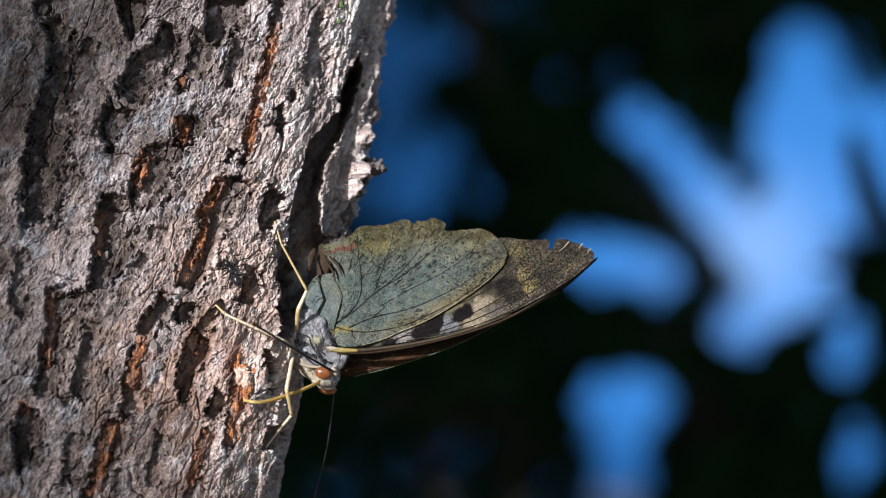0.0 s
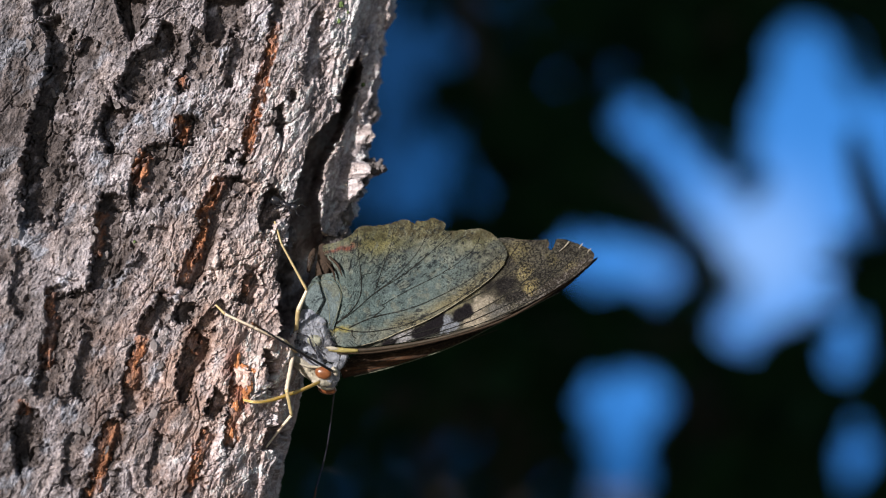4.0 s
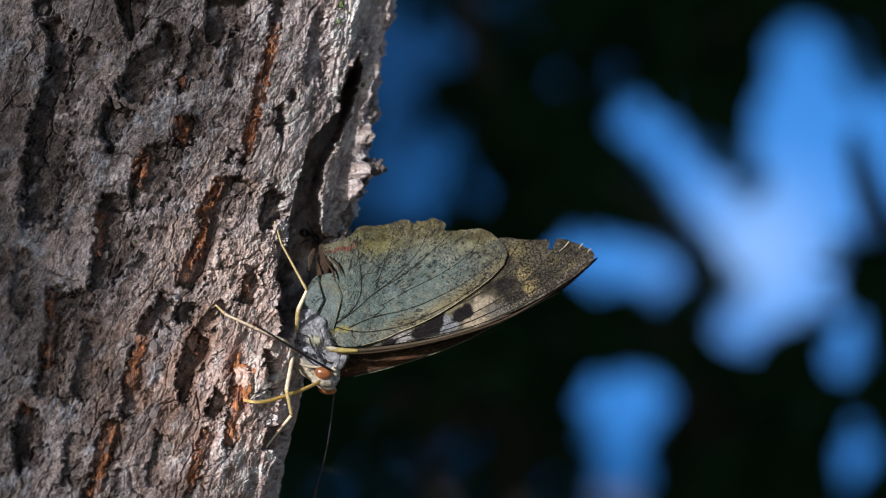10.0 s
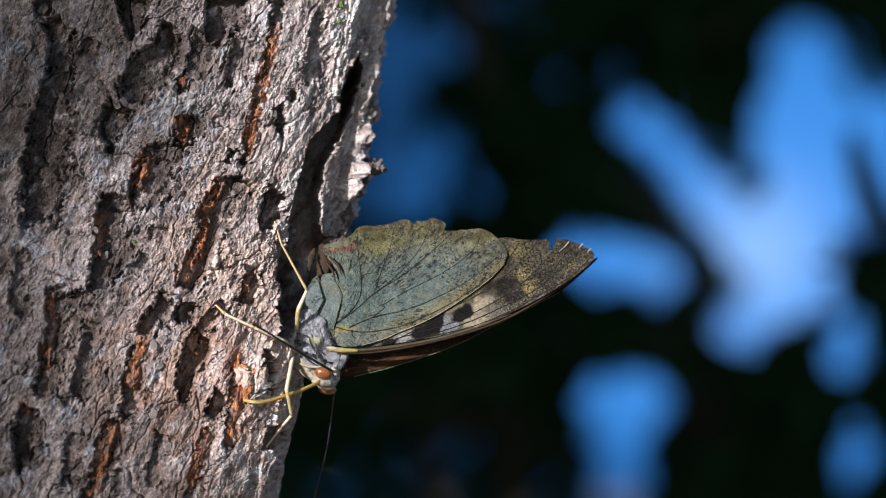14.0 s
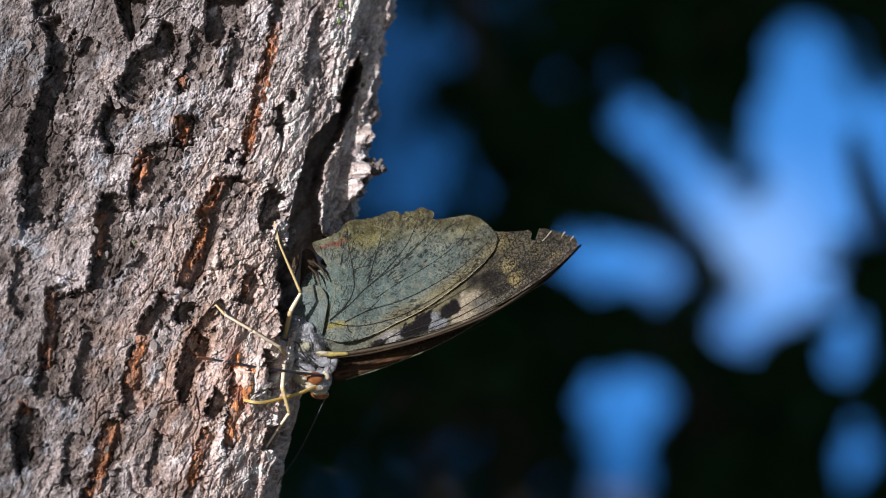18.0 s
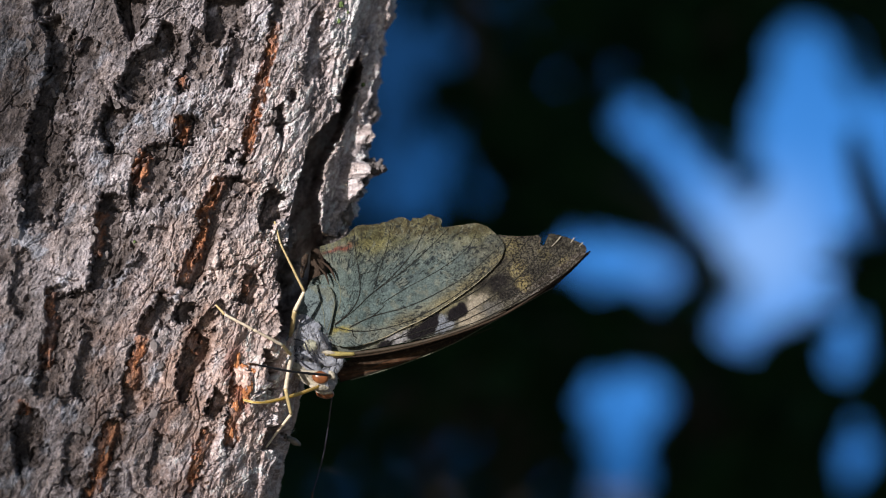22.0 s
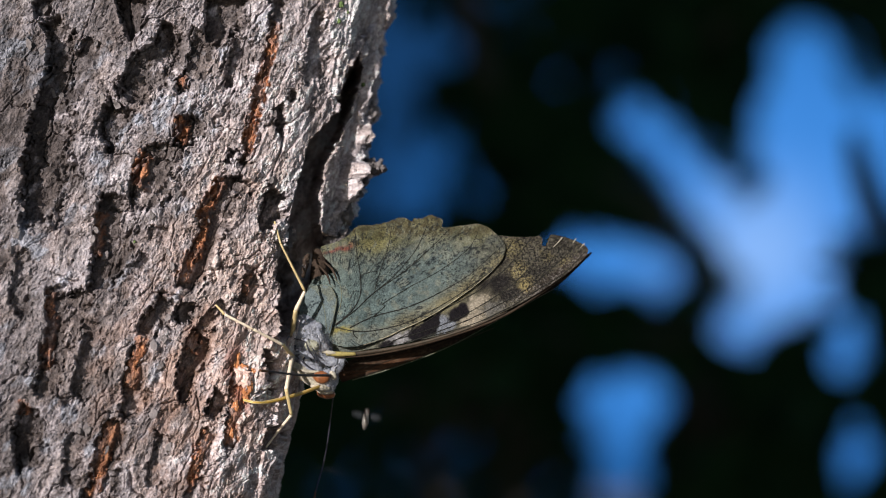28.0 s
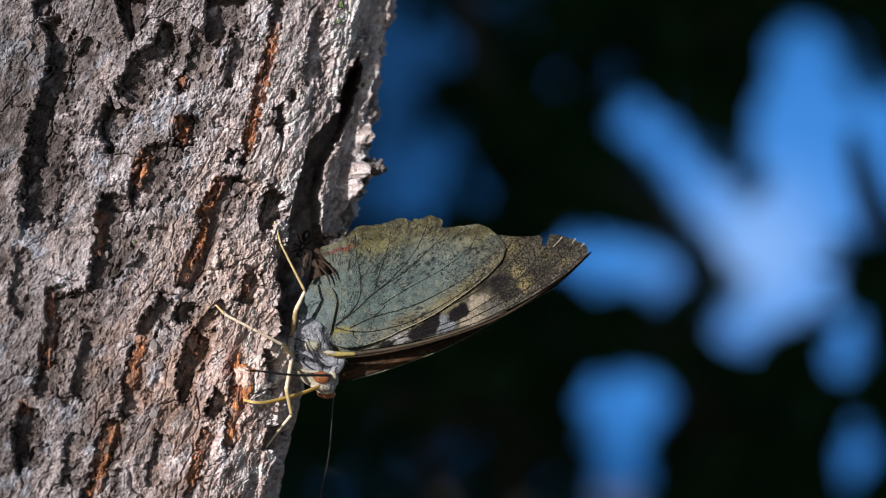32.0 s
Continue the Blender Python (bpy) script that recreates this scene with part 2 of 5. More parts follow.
def bark_lines():
    # long fissures, from the outer side towards the rim
    ledge(2.6, (20, 26, 28, 30, 44, 46, 52, 50, 46, 40), (74, 30), (84, 58), (91, 80), (87, 130), (66, 162), (54, 205), (49, 250), (42, 310), (40, 350), (38, 415))
    ledge(1.6, (24, 22, 16), (58, -10), (62, 12), (72, 30))
    ledge(2.4, (46, 40, 26, 14), (203, -10), (209, 25), (221, 50), (228, 70))
    ledge(2.3, (16, 30, 56, 56, 46, 38), (296, 36), (284, 56), (240, 96), (224, 118), (214, 142), (206, 172))
    ledge(2.8, (34, 40, 36, 20, 14), (196, 172), (184, 200), (181, 225), (186, 250), (188, 272))
    ledge(1.0, (16, 22, 18), (182, 182), (168, 215), (164, 240))
    ledge(3.0, (48, 50, 46, 30), (363, -10), (361, 30), (362, 60), (366, 76))
    ledge(1.8, (26, 30, 26, 20), (350, 46), (338, 76), (331, 110), (326, 136))
    ledge(2.2, (16, 20, 10), (310, 134), (314, 150), (320, 164))
    ledge(2.0, (30, 42, 46, 24), (330, 198), (314, 228), (309, 250), (326, 268))
    ledge(1.5, (36, 44, 40), (322, 246), (284, 250), (252, 258))
    ledge(2.1, (40, 46, 52, 44, 26), (262, 262), (250, 290), (234, 314), (228, 338), (231, 376))
    ledge(2.0, (26, 40, 44, 40, 30), (180, 336), (172, 380), (165, 440), (160, 480), (157, 514))
    ledge(1.4, (20, 26, 20), (232, 358), (206, 370), (188, 374))
    ledge(1.5, (26, 20, 14), (166, 506), (136, 516), (100, 532))
    ledge(1.7, (26, 30, 28, 24, 16), (87, 496), (82, 560), (75, 620), (68, 672), (60, 702))
    ledge(2.0, (22, 40, 46, 30), (40, 712), (24, 748), (18, 792), (28, 836))
    ledge(1.8, (24, 36, 34, 20), (286, 514), (264, 540), (249, 562), (246, 594))
    ledge(1.6, (22, 24, 30, 44, 40), (234, 600), (226, 648), (219, 688), (212, 726), (216, 744))
    ledge(1.6, (22, 26, 34, 34), (194, 734), (178, 775), (160, 836), (142, 896))
    ledge(2.6, (20, 34, 34, 26, 12), (348, 578), (328, 608), (313, 648), (311, 686), (318, 716))
    ledge(2.4, (20, 24, 14), (322, 528), (314, 548), (313, 572))
    ledge(1.7, (24, 28, 34, 34, 30, 22), (398, 304), (372, 344), (352, 386), (338, 430), (326, 476), (310, 506))
    ledge(2.2, (14, 20, 14), (454, 322), (428, 312), (398, 310))
    ledge(1.5, (18, 14, 12, 12, 12, 10), (482, -10), (474, 50), (466, 116), (448, 178), (432, 240), (424, 296))
    ledge(2.6, (20, 30, 30, 16), (482, 330), (466, 358), (459, 388), (470, 412))
    ledge(2.0, (10, 14, 8), (480, 188), (486, 212), (490, 240))
    ledge(2.0, (14, 14), (526, 184), (532, 162))
    ledge(1.6, (10, 10), (404, 126), (398, 154))
    ledge(1.8, (12, 10), (402, 258), (398, 286))
    ledge(3.0, (20, 26, 24, 12), (482, 424), (488, 480), (492, 540), (496, 600))
    ledge(1.6, (20, 24, 18), (438, 466), (424, 508), (418, 536))
    ledge(2.4, (12, 16, 14, 8), (468, 616), (466, 645), (474, 672), (478, 698))
    ledge(1.8, (14, 22, 14), (484, 742), (470, 768), (468, 800))
    ledge(2.4, (14, 26, 24, 12), (382, 684), (372, 704), (362, 730), (366, 748))
    ledge(1.2, (20, 22, 16), (358, 756), (344, 800), (318, 884))
    ledge(1.3, (16, 22, 14), (398, 526), (366, 552), (340, 590))
    ledge(1.3, (14, 18, 14), (416, 640), (408, 700), (396, 800))
    ledge(1.2, (16, 18), (372, 846), (330, 842))
    ledge(1.2, (20, 30, 20), (150, 60), (128, 110), (118, 160))
    ledge(1.0, (26, 24, 16), (120, 300), (104, 350), (100, 410))
    ledge(1.0, (24, 24), (300, 60), (292, 128))
    ledge(1.0, (26, 30, 20), (420, 60), (404, 100), (398, 128))
    ledge(1.0, (20, 26, 18), (560, 20), (548, 90), (536, 150))
    ledge(1.0, (18, 22), (30, 440), (20, 560))
    ledge(1.1, (18, 26, 20), (150, 560), (136, 640), (120, 700))
    ledge(1.0, (24, 24), (120, 760), (104, 860))
    ledge(1.0, (22, 26), (276, 760), (256, 860))
    ledge(0.9, (18, 18), (300, 396), (262, 402))
    ledge(0.9, (16, 20), (250, 440), (222, 470))
    streak(8, 1.0, (478, 30), (474, 90), (458, 150), (438, 218), (428, 290))
    streak(6, 0.9, (312, 138), (330, 142))
    streak(8, 0.9, (326, 206), (316, 232), (322, 250))
    streak(9, 0.8, (262, 268), (246, 300), (238, 335))
    streak(7, 1.0, (396, 310), (366, 356), (342, 430), (320, 490), (318, 500))
    streak(7, 0.8, (178, 372), (172, 410), (166, 455))
    streak(7, 0.6, (90, 505), (84, 580), (74, 660))
    streak(9, 1.0, (252, 592), (236, 640), (224, 690))
    streak(8, 0.9, (196, 742), (176, 800), (156, 880))
    streak(7, 1.0, (362, 762), (344, 800), (326, 872))
    streak(8, 0.9, (346, 584), (332, 622))
    streak(8, 0.9, (414, 630), (420, 690), (408, 760), (402, 790))
    streak(6, 0.9, (440, 480), (426, 520))
    streak(5, 0.7, (660, 48), (664, 54))
    streak(7, 0.7, (40, 708), (34, 735))


def creases(x, y, seed, width):
    """Thin winding lines, 1 on the line."""
    return 1 - step(0.0, width, np.abs(fbm(x, y, seed, 3) - 0.5))


def terraces(n, edge):
    """Layers that break off at sharp edges."""
    return np.floor(n) + step(0.0, edge, n - np.floor(n))


def build_bark(trunk):
    bark_lines()
    # even steps along the surface where the camera is near
    fan = np.radians(np.linspace(0, 89.5, 9000))
    run = np.concatenate([[0], np.cumsum(np.hypot(np.diff(TRUNK_A * np.cos(fan) ** SQUARE), np.diff(TRUNK_B * np.sin(fan) ** SQUARE)))])
    steps = np.concatenate([np.linspace(0, 0.080, 860), np.linspace(0.080, run[-1], 40)[1:]])
    fine_phi = np.concatenate([np.radians(np.linspace(-38, 0, 60)[:-1]), np.interp(steps, run, fan)])
    rest_phi = np.radians(np.linspace(89.5, 322, 72)[1:-1])
    phi = np.concatenate([fine_phi, rest_phi])
    fine_z = np.linspace(-0.039, 0.039, 860)
    out = (np.geomspace(1, 40, 40) - 1) / 39
    z = np.concatenate([(-HIGH - 0.05 + 0.039) * out[::-1][:-1] - 0.039, fine_z, 0.039 + 1.6 * out[1:]])
    P, Z = np.meshgrid(phi, z)
    flare = 1 + 0.35 * np.clip(-Z / HIGH, 0, 1.1) ** 2 * np.minimum(1, np.abs(Z) / 0.2)
    # a flattened front, a round back
    cosp, sinp = np.cos(P), np.sin(P)
    front = sinp >= 0
    rx, ry = np.where(front, np.abs(cosp) ** (2 - SQUARE), np.abs(cosp)), np.where(front, np.abs(sinp) ** (2 - SQUARE), np.abs(sinp))
    rx, ry = rx * np.sign(cosp), ry * np.sign(sinp)
    cosp = np.where(front, np.abs(cosp) ** SQUARE, np.abs(cosp)) * np.sign(cosp)
    sinp = np.where(front, np.abs(sinp) ** SQUARE, np.abs(sinp)) * np.sign(sinp)
    depth = np.where(front, TRUNK_B, TRUNK_BACK)
    edge = at(580, 441).x
    # it leans most where the camera looks, and stands straighter above and below
    bend = np.where(np.abs(Z) < 0.06, Z, np.sign(Z) * (0.06 + (np.abs(Z) - 0.06) * 0.3))
    X = edge + LEAN_X * bend - TRUNK_A + TRUNK_A * cosp * flare
    Y = LEAN_Y * bend - depth * sinp * flare
    # the front comes forward away from the rim
    Y = Y - FACING * np.clip(edge + LEAN_X * bend - X, 0, 0.07) * np.where(front, 1, 0) * np.clip(2 - np.abs(Z) / 0.2, 0, 1) * np.clip(sinp * 2, 0, 1)
    nx, ny = rx / TRUNK_A, -ry / depth
    ln = np.sqrt(nx * nx + ny * ny)
    nx, ny = nx / ln, ny / ln
    # plan position of each point of the plain trunk
    k = REACH / (REACH + np.clip(Y, -0.3, 2))
    u, v = X * k / UNIT + 784, 441 - Z * k / UNIT
    # arc length round the trunk, and height, in mm
    mid = len(z) // 2
    seg = np.sqrt(np.diff(X[mid], prepend=X[mid][0]) ** 2 + np.diff(Y[mid], prepend=Y[mid][0]) ** 2)
    arc = np.cumsum(seg)[None, :] * 1000 + 0 * Z
    ht = Z * 1000
    wu = (fbm(u / 40, v / 40, 3) - 0.5) * 10 + (fbm(u / 11, v / 11, 8, 4, 0.6) - 0.5) * 13
    wv = (fbm(u / 40, v / 40, 4) - 0.5) * 10 + (fbm(u / 11, v / 11, 9, 4, 0.6) - 0.5) * 13
    # broad swells and long plates, tilted like shingles (mm); the grain follows the lean
    ax, ay = arc + 0.18 * ht, ht
    warp = 2.4 * (fbm(ax / 4, ay / 4, 12, 4) - 0.5)
    h = 1.3 * (fbm(ax / 9, ay / 24, 11, 3) - 0.5)
    e1, p1, w1 = cells((ax + warp * 1.5) / 7.5, (ay + warp * 4) / 19, 21)
    h += (0.5 * (p1 - 0.5) + 0.7 * w1) * step(0.0, 0.06, e1) - 0.8 * (1 - step(0.0, 0.035, e1))
    # smaller scales, each a flat chip a little askew
    e2, p2, w2 = cells((ax + warp * 1.3) / 2.6, (ay - warp * 1.8) / 4.2, 22)
    chips = (0.20 * (p2 - 0.5) + 0.24 * w2) * step(0.0, 0.05, e2) - 0.14 * (1 - step(0.0, 0.04, e2))
    worn = 0.32 + 0.80 * step(0.40, 0.58, fbm((ax + warp) / 6, (ay + warp) / 10, 26, 3) + 0.08 * blot(u, v, 400, 180, 190, 260, -10, 0.7))
    worn = worn * np.interp(v, [380, 700], [1.0, 0.68]) * np.interp(u, [60, 320], [0.8, 1.0])
    warp2 = 1.0 * (fbm(ax / 1.4, ay / 1.4, 13, 4, 0.6) - 0.5)
    layer = fbm((ax + 0.6 * warp) / 2.6, (ay + warp) / 4.6, 17, 5, 0.6)
    tiny = 0.14 * terraces(layer * 10 - 5, 0.07)
    tiny += 0.075 * worn * terraces(fbm((ax - 0.5 * warp + warp2) / 0.8, (ay + 0.4 * warp + warp2) / 1.5, 25, 4, 0.6) * 8 - 4, 0.10)
    # curling splits, then fine grain along the trunk and grit
    split = creases((ax + warp2) / 2.6, (ay + warp) / 3.2, 18, 0.016) * step(0.42, 0.6, fbm(ax / 3, ay / 3, 19, 2))
    split2 = creases((ax + 0.6 * warp2) / 0.9, (ay + warp2) / 1.1, 20, 0.030) * worn
    tiny -= 0.42 * split + 0.26 * split2
    e3, p3, w3 = cells((ax + 0.9 * warp2) / 0.50, (ay + 0.9 * warp2) / 0.72, 23)
    tiny += worn * ((0.13 * (p3 - 0.5) + 0.16 * w3) * step(0.0, 0.10, e3) - 0.10 * (1 - step(0.0, 0.12, e3)))
    crust = fbm(ax / 1.1, ay / 1.4, 14, 5, 0.66)
    tiny += 0.12 * (crust - 0.5) + 0.24 * worn * (fbm((ax + 0.4 * warp2) / 0.30, ay / 0.75, 28, 4, 0.62) - 0.5)
    tiny += 0.10 * worn * (billow((ax + 0.3 * warp2) / 0.42, ay / 0.5, 24, 3, 0.6) - 0.35)
    ripple = 0.10 * np.sin(ay * 2.2 + 5 * fbm(ax / 5, ay / 5, 29, 3)) * step(0.5, 0.62, fbm(ax / 6, ay / 9, 30, 2))
    h += chips + ripple
    # breaks follow the edges of the chips
    uu, vv = u + wu + 9 * (p2 - 0.5) + 7 * (p3 - 0.5), v + wv + 9 * (w2 - 0.5) * 0.3 + 7 * (p3 - 0.5)
    # relief is smoothed towards the rim, so that side looks brighter
    h *= np.interp(arc, [48, 60, 80], [0.5, 0.7, 1.0])
    recess = np.zeros(u.shape)
    rust = np.zeros(u.shape)
    window = (P < 1.57) & (np.abs(Z) < 0.045)
    rows, cols = np.where(window.any(1))[0], np.where(window.any(0))[0]
    sl = np.s_[rows[0]:rows[-1] + 1, cols[0]:cols[-1] + 1]
    us, vs = uu[sl], vv[sl]
    hs, ts, rs, bs = h[sl], tiny[sl], rust[sl], recess[sl]
    for width, strength, line in STREAKS:
        lo_u, hi_u = min(p[0] for p in line) - 40, max(p[0] for p in line) + 40
        lo_v, hi_v = min(p[1] for p in line) - 40, max(p[1] for p in line) + 40
        m = (us > lo_u) & (us < hi_u) & (vs > lo_v) & (vs < hi_v)
        d, side, way = along(us[m] - 4, vs[m], line)
        thin = step(0, 0.08, way) * (1 - step(0.92, 1, way))
        rs[m] = np.maximum(rs[m], strength * thin * (1 - step(0.8, 1.8, d / width)))
    ragged = 1 + 0.9 * (fbm(u[sl] / 14, v[sl] / 18, 35, 4, 0.6) - 0.5)
    deep = np.zeros(us.shape)
    lips = np.zeros(us.shape)
    line_cut = np.zeros(us.shape)
    for drop, reach, line in LEDGES:
        lo_u, hi_u = min(p[0] for p in line) - 90, max(p[0] for p in line) + 120
        lo_v, hi_v = min(p[1] for p in line) - 80, max(p[1] for p in line) + 80
        m = (us > lo_u) & (us < hi_u) & (vs > lo_v) & (vs < hi_v)
        d, side, way = along(us[m], vs[m], line)
        wide = 1.2 * np.interp(way, np.linspace(0, 1, len(reach)), reach)
        fade = step(0, 0.05, way) * (1 - step(0.95, 1, way))
        x = d / (wide * ragged[m])
        right = np.where(side > 0, fade, 0) * step(0.0, 2.0, d)
        low = right * np.clip(1.1 - 0.2 * x - 0.8 * step(0.8, 1.5, x), 0, 1)
        gone = drop * low * (1 - 0.72 * np.clip(rs[m], 0, 1))
        deep[m] = np.maximum(deep[m], gone)
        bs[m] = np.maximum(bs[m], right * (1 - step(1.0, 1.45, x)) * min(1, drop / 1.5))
        lips[m] = np.maximum(lips[m], np.where(side < 0, 0.32 * drop * np.exp(-d / 24), 0) * fade)
        line_cut[m] = np.maximum(line_cut[m], (1 - step(0.8, 3.4, d)) * fade * min(1.2, 0.5 * drop))
    hs += lips - deep - 1.1 * line_cut
    # where the crust has gone the under-bark is smoother
    ts *= 1 - 0.5 * bs * (1 - rs)
    hs += ts + 0.22 * rs * (fbm(ax[sl] / 0.5, ay[sl] / 0.9, 36, 4, 0.6) - 0.5) * 2
    # the deep gap behind the rim, and the ragged rim itself
    gap_v = np.array([95, 120, 150, 200, 225, 250, 290, 320, 350, 400, 440, 500, 560, 620])
    gap_u = np.array([632, 628, 621, 609, 592, 574, 557, 549, 542, 540, 546, 532, 514, 505])
    gap_w = np.array([0, 10, 11, 12, 18, 25, 19, 21, 21, 26, 42, 36, 22, 4])
    vs0, us0 = v[sl] + 0.6 * wv[sl], u[sl] + 0.5 * wu[sl]
    g = np.abs(us0 - np.interp(vs0, gap_v, gap_u)) / np.maximum(np.interp(vs0, gap_v, gap_w), 0.5)
    hollow = (1 - step(0.7, 1.05, g)) * step(90, 130, vs0) * (1 - step(560, 620, vs0)) * np.maximum(step(0.05, 0.09, P[sl]), step(425, 450, vs0))
    rim_v = np.array([-40, 20, 60, 100, 150, 205, 250, 284, 290, 308, 318, 345, 358, 385, 415, 440, 480, 520])
    rim_h = np.array([1.6, 2.4, 2.0, 2.0, 2.4, 3.2, 2.8, 3.2, 5.2, 5.0, 3.6, 3.6, 2.4, 2.4, 1.6, 1.2, 0.3, 0.0])
    rim = np.interp(vs0, rim_v, rim_h) * (1 - step(0.07, 0.16, P[sl])) * step(-0.5, -0.2, P[sl])
    hs += 0.75 * rim * (0.35 + 1.2 * fbm(ax[sl] / 2.2, ay[sl] / 2.2, 31, 4, 0.45))
    sink = np.zeros(u.shape)
    sink[sl] = 15.0 * hollow
    hs *= 1 - 0.6 * hollow
    # colour of the bark: grey crust, pale and brown patches, chips each a little different
    tone = fbm(ax / 5, ay / 8, 41, 4)
    col = np.zeros(u.shape + (3,)) + np.array((0.43, 0.386, 0.388))
    col = blend(col, (0.54, 0.50, 0.505), 0.5 * step(0.50, 0.68, 0.35 * (fbm(ax / 4, ay / 7, 52, 3) - 0.5) + crust))
    col = blend(col, (0.21, 0.175, 0.162), 0.6 * step(0.51, 0.61, tone))
    col = blend(col, (0.46, 0.37, 0.325), 0.4 * step(0.5, 0.7, fbm(ax / 3, ay / 4, 42, 3)))
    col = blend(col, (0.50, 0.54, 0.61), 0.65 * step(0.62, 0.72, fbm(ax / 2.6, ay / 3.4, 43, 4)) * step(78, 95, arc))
    col = blend(col, (0.16, 0.12, 0.10), 0.5 * step(0.30, 0.1, p2) * step(0.4, 0.7, fbm(ax / 2, ay / 2, 44, 3)))
    col = blend(col, (0.48, 0.375, 0.325), 0.75 * blot(uu, vv, 410, 560, 150, 330, -12, 0.6) * step(0.3, 0.6, fbm(ax / 3, ay / 5, 54, 3)))
    # lower layers of the crust are set darker and browner, the highest paler
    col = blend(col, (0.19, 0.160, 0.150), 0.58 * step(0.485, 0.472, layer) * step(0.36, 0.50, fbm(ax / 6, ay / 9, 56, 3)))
    col = blend(col, (0.55, 0.52, 0.53), 0.15 * step(0.545, 0.555, layer))
    # brown under-bark where the grey crust has gone, painted darker still for the recess's shade
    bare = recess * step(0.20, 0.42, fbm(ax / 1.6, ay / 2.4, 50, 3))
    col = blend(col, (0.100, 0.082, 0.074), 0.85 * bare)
    # splits and chip edges painted dark, deepening the shade in the creases
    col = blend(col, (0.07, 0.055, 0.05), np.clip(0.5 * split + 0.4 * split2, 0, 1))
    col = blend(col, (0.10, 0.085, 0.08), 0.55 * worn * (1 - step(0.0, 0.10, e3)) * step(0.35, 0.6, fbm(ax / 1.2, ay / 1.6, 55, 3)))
    col = col * (0.86 + 0.28 * p2)[..., None] * (0.70 + 0.60 * p3)[..., None] * (0.45 + 1.1 * fbm(ax / 0.30, ay / 0.42, 47, 3, 0.7))[..., None]
    # rim side lighter, outer side darker: uneven light painted into the colour
    side_shade = np.interp(arc + 16 * (tone - 0.5), [48, 62, 76, 95, 125], [1.24, 1.40, 1.46, 0.92, 0.47])
    col = col * side_shade[..., None] * np.array((0.985, 0.99, 1.025))
    rag = step(0.38, 0.52, fbm(ax / 0.8, ay / 1.3, 45, 4)) * (0.45 + 0.55 * step(0.40, 0.52, fbm(ax / 2.2, ay / 3.0, 48, 2)))
    col = blend(col, (0.36, 0.155, 0.085), np.clip(rust * (0.4 + 0.6 * rag), 0, 1))
    col = blend(col, (0.58, 0.27, 0.14), np.clip(0.85 * rust * rag * step(0.50, 0.64, fbm(ax / 0.6, ay / 1.0, 46, 3)), 0, 1))
    col = blend(col, (0.34, 0.20, 0.14), 0.45 * blot(uu, vv, 350, 690, 170, 220, -10, 0.7) * step(0.35, 0.6, fbm(ax / 2.2, ay / 3.2, 53, 4)))
    # lower outer bark painted darker, for the shade that lies there
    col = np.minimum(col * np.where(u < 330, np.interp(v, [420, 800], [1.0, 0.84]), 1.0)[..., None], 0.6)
    wet = blot(uu, vv, 416, 636, 16, 30, -20, 0.6) + blot(uu, vv, 428, 690, 14, 34, 10, 0.6)
    col = blend(col, (0.22, 0.05, 0.03), np.clip(0.5 * wet, 0, 1))
    jag = np.zeros(u.shape + (2,))
    ii, jj = np.meshgrid(np.arange(us.shape[1]), np.arange(us.shape[0]))
    torn = np.clip(rim / 2.5 + 0.5 * hollow, 0, 1)
    jag[sl] = np.stack([torn * (fbm(ii / 22, jj / 26, 33, 4) - 0.5), torn * (fbm(ii / 20, jj / 24, 34, 4) - 0.5) - 0.55 * rim], -1)
    X, Y = X + 0.0014 * jag[..., 0], Y + 0.0014 * jag[..., 1]
    X, Y = X + nx * h * 0.001 - 0.0001 * sink, Y + ny * h * 0.001 + 0.001 * sink
    n, m = X.shape
    idx = np.arange(n * m).reshape(n, m)
    nxt = np.roll(idx, -1, 1)
    faces = np.stack([idx[:-1], nxt[:-1], nxt[1:], idx[1:]], -1).reshape(-1, 4)
    pts = np.stack([X, Y, Z + HIGH], -1).reshape(-1, 3)
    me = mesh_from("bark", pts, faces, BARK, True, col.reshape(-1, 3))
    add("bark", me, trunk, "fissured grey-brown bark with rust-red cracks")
    # where the bark lies, for what clings to it
    win = pts[(np.abs(pts[:, 2] - HIGH) < 0.045) & (pts[:, 1] < 0.03)]
    kk = REACH / (REACH + win[:, 1])
    return np.stack([win[:, 0] * kk / UNIT + 784, 441 - (win[:, 2] - HIGH) * kk / UNIT, win[:, 1]], 1)


def bark_depth(u, v, r=5.0):
    near = SKIN[(np.abs(SKIN[:, 0] - u) < r) & (np.abs(SKIN[:, 1] - v) < r)]
    return float(np.percentile(near[:, 2], 12)) if len(near) else 0.0


def on_bark(u, v, lift=0.0):
    return at(u, v, bark_depth(u, v) - lift)


TRUNK = thing("tree_trunk", (0, 0, 0), "leaning tree trunk with deeply fissured grey bark and rusty streaks", "tree trunk")
SKIN = build_bark(TRUNK)


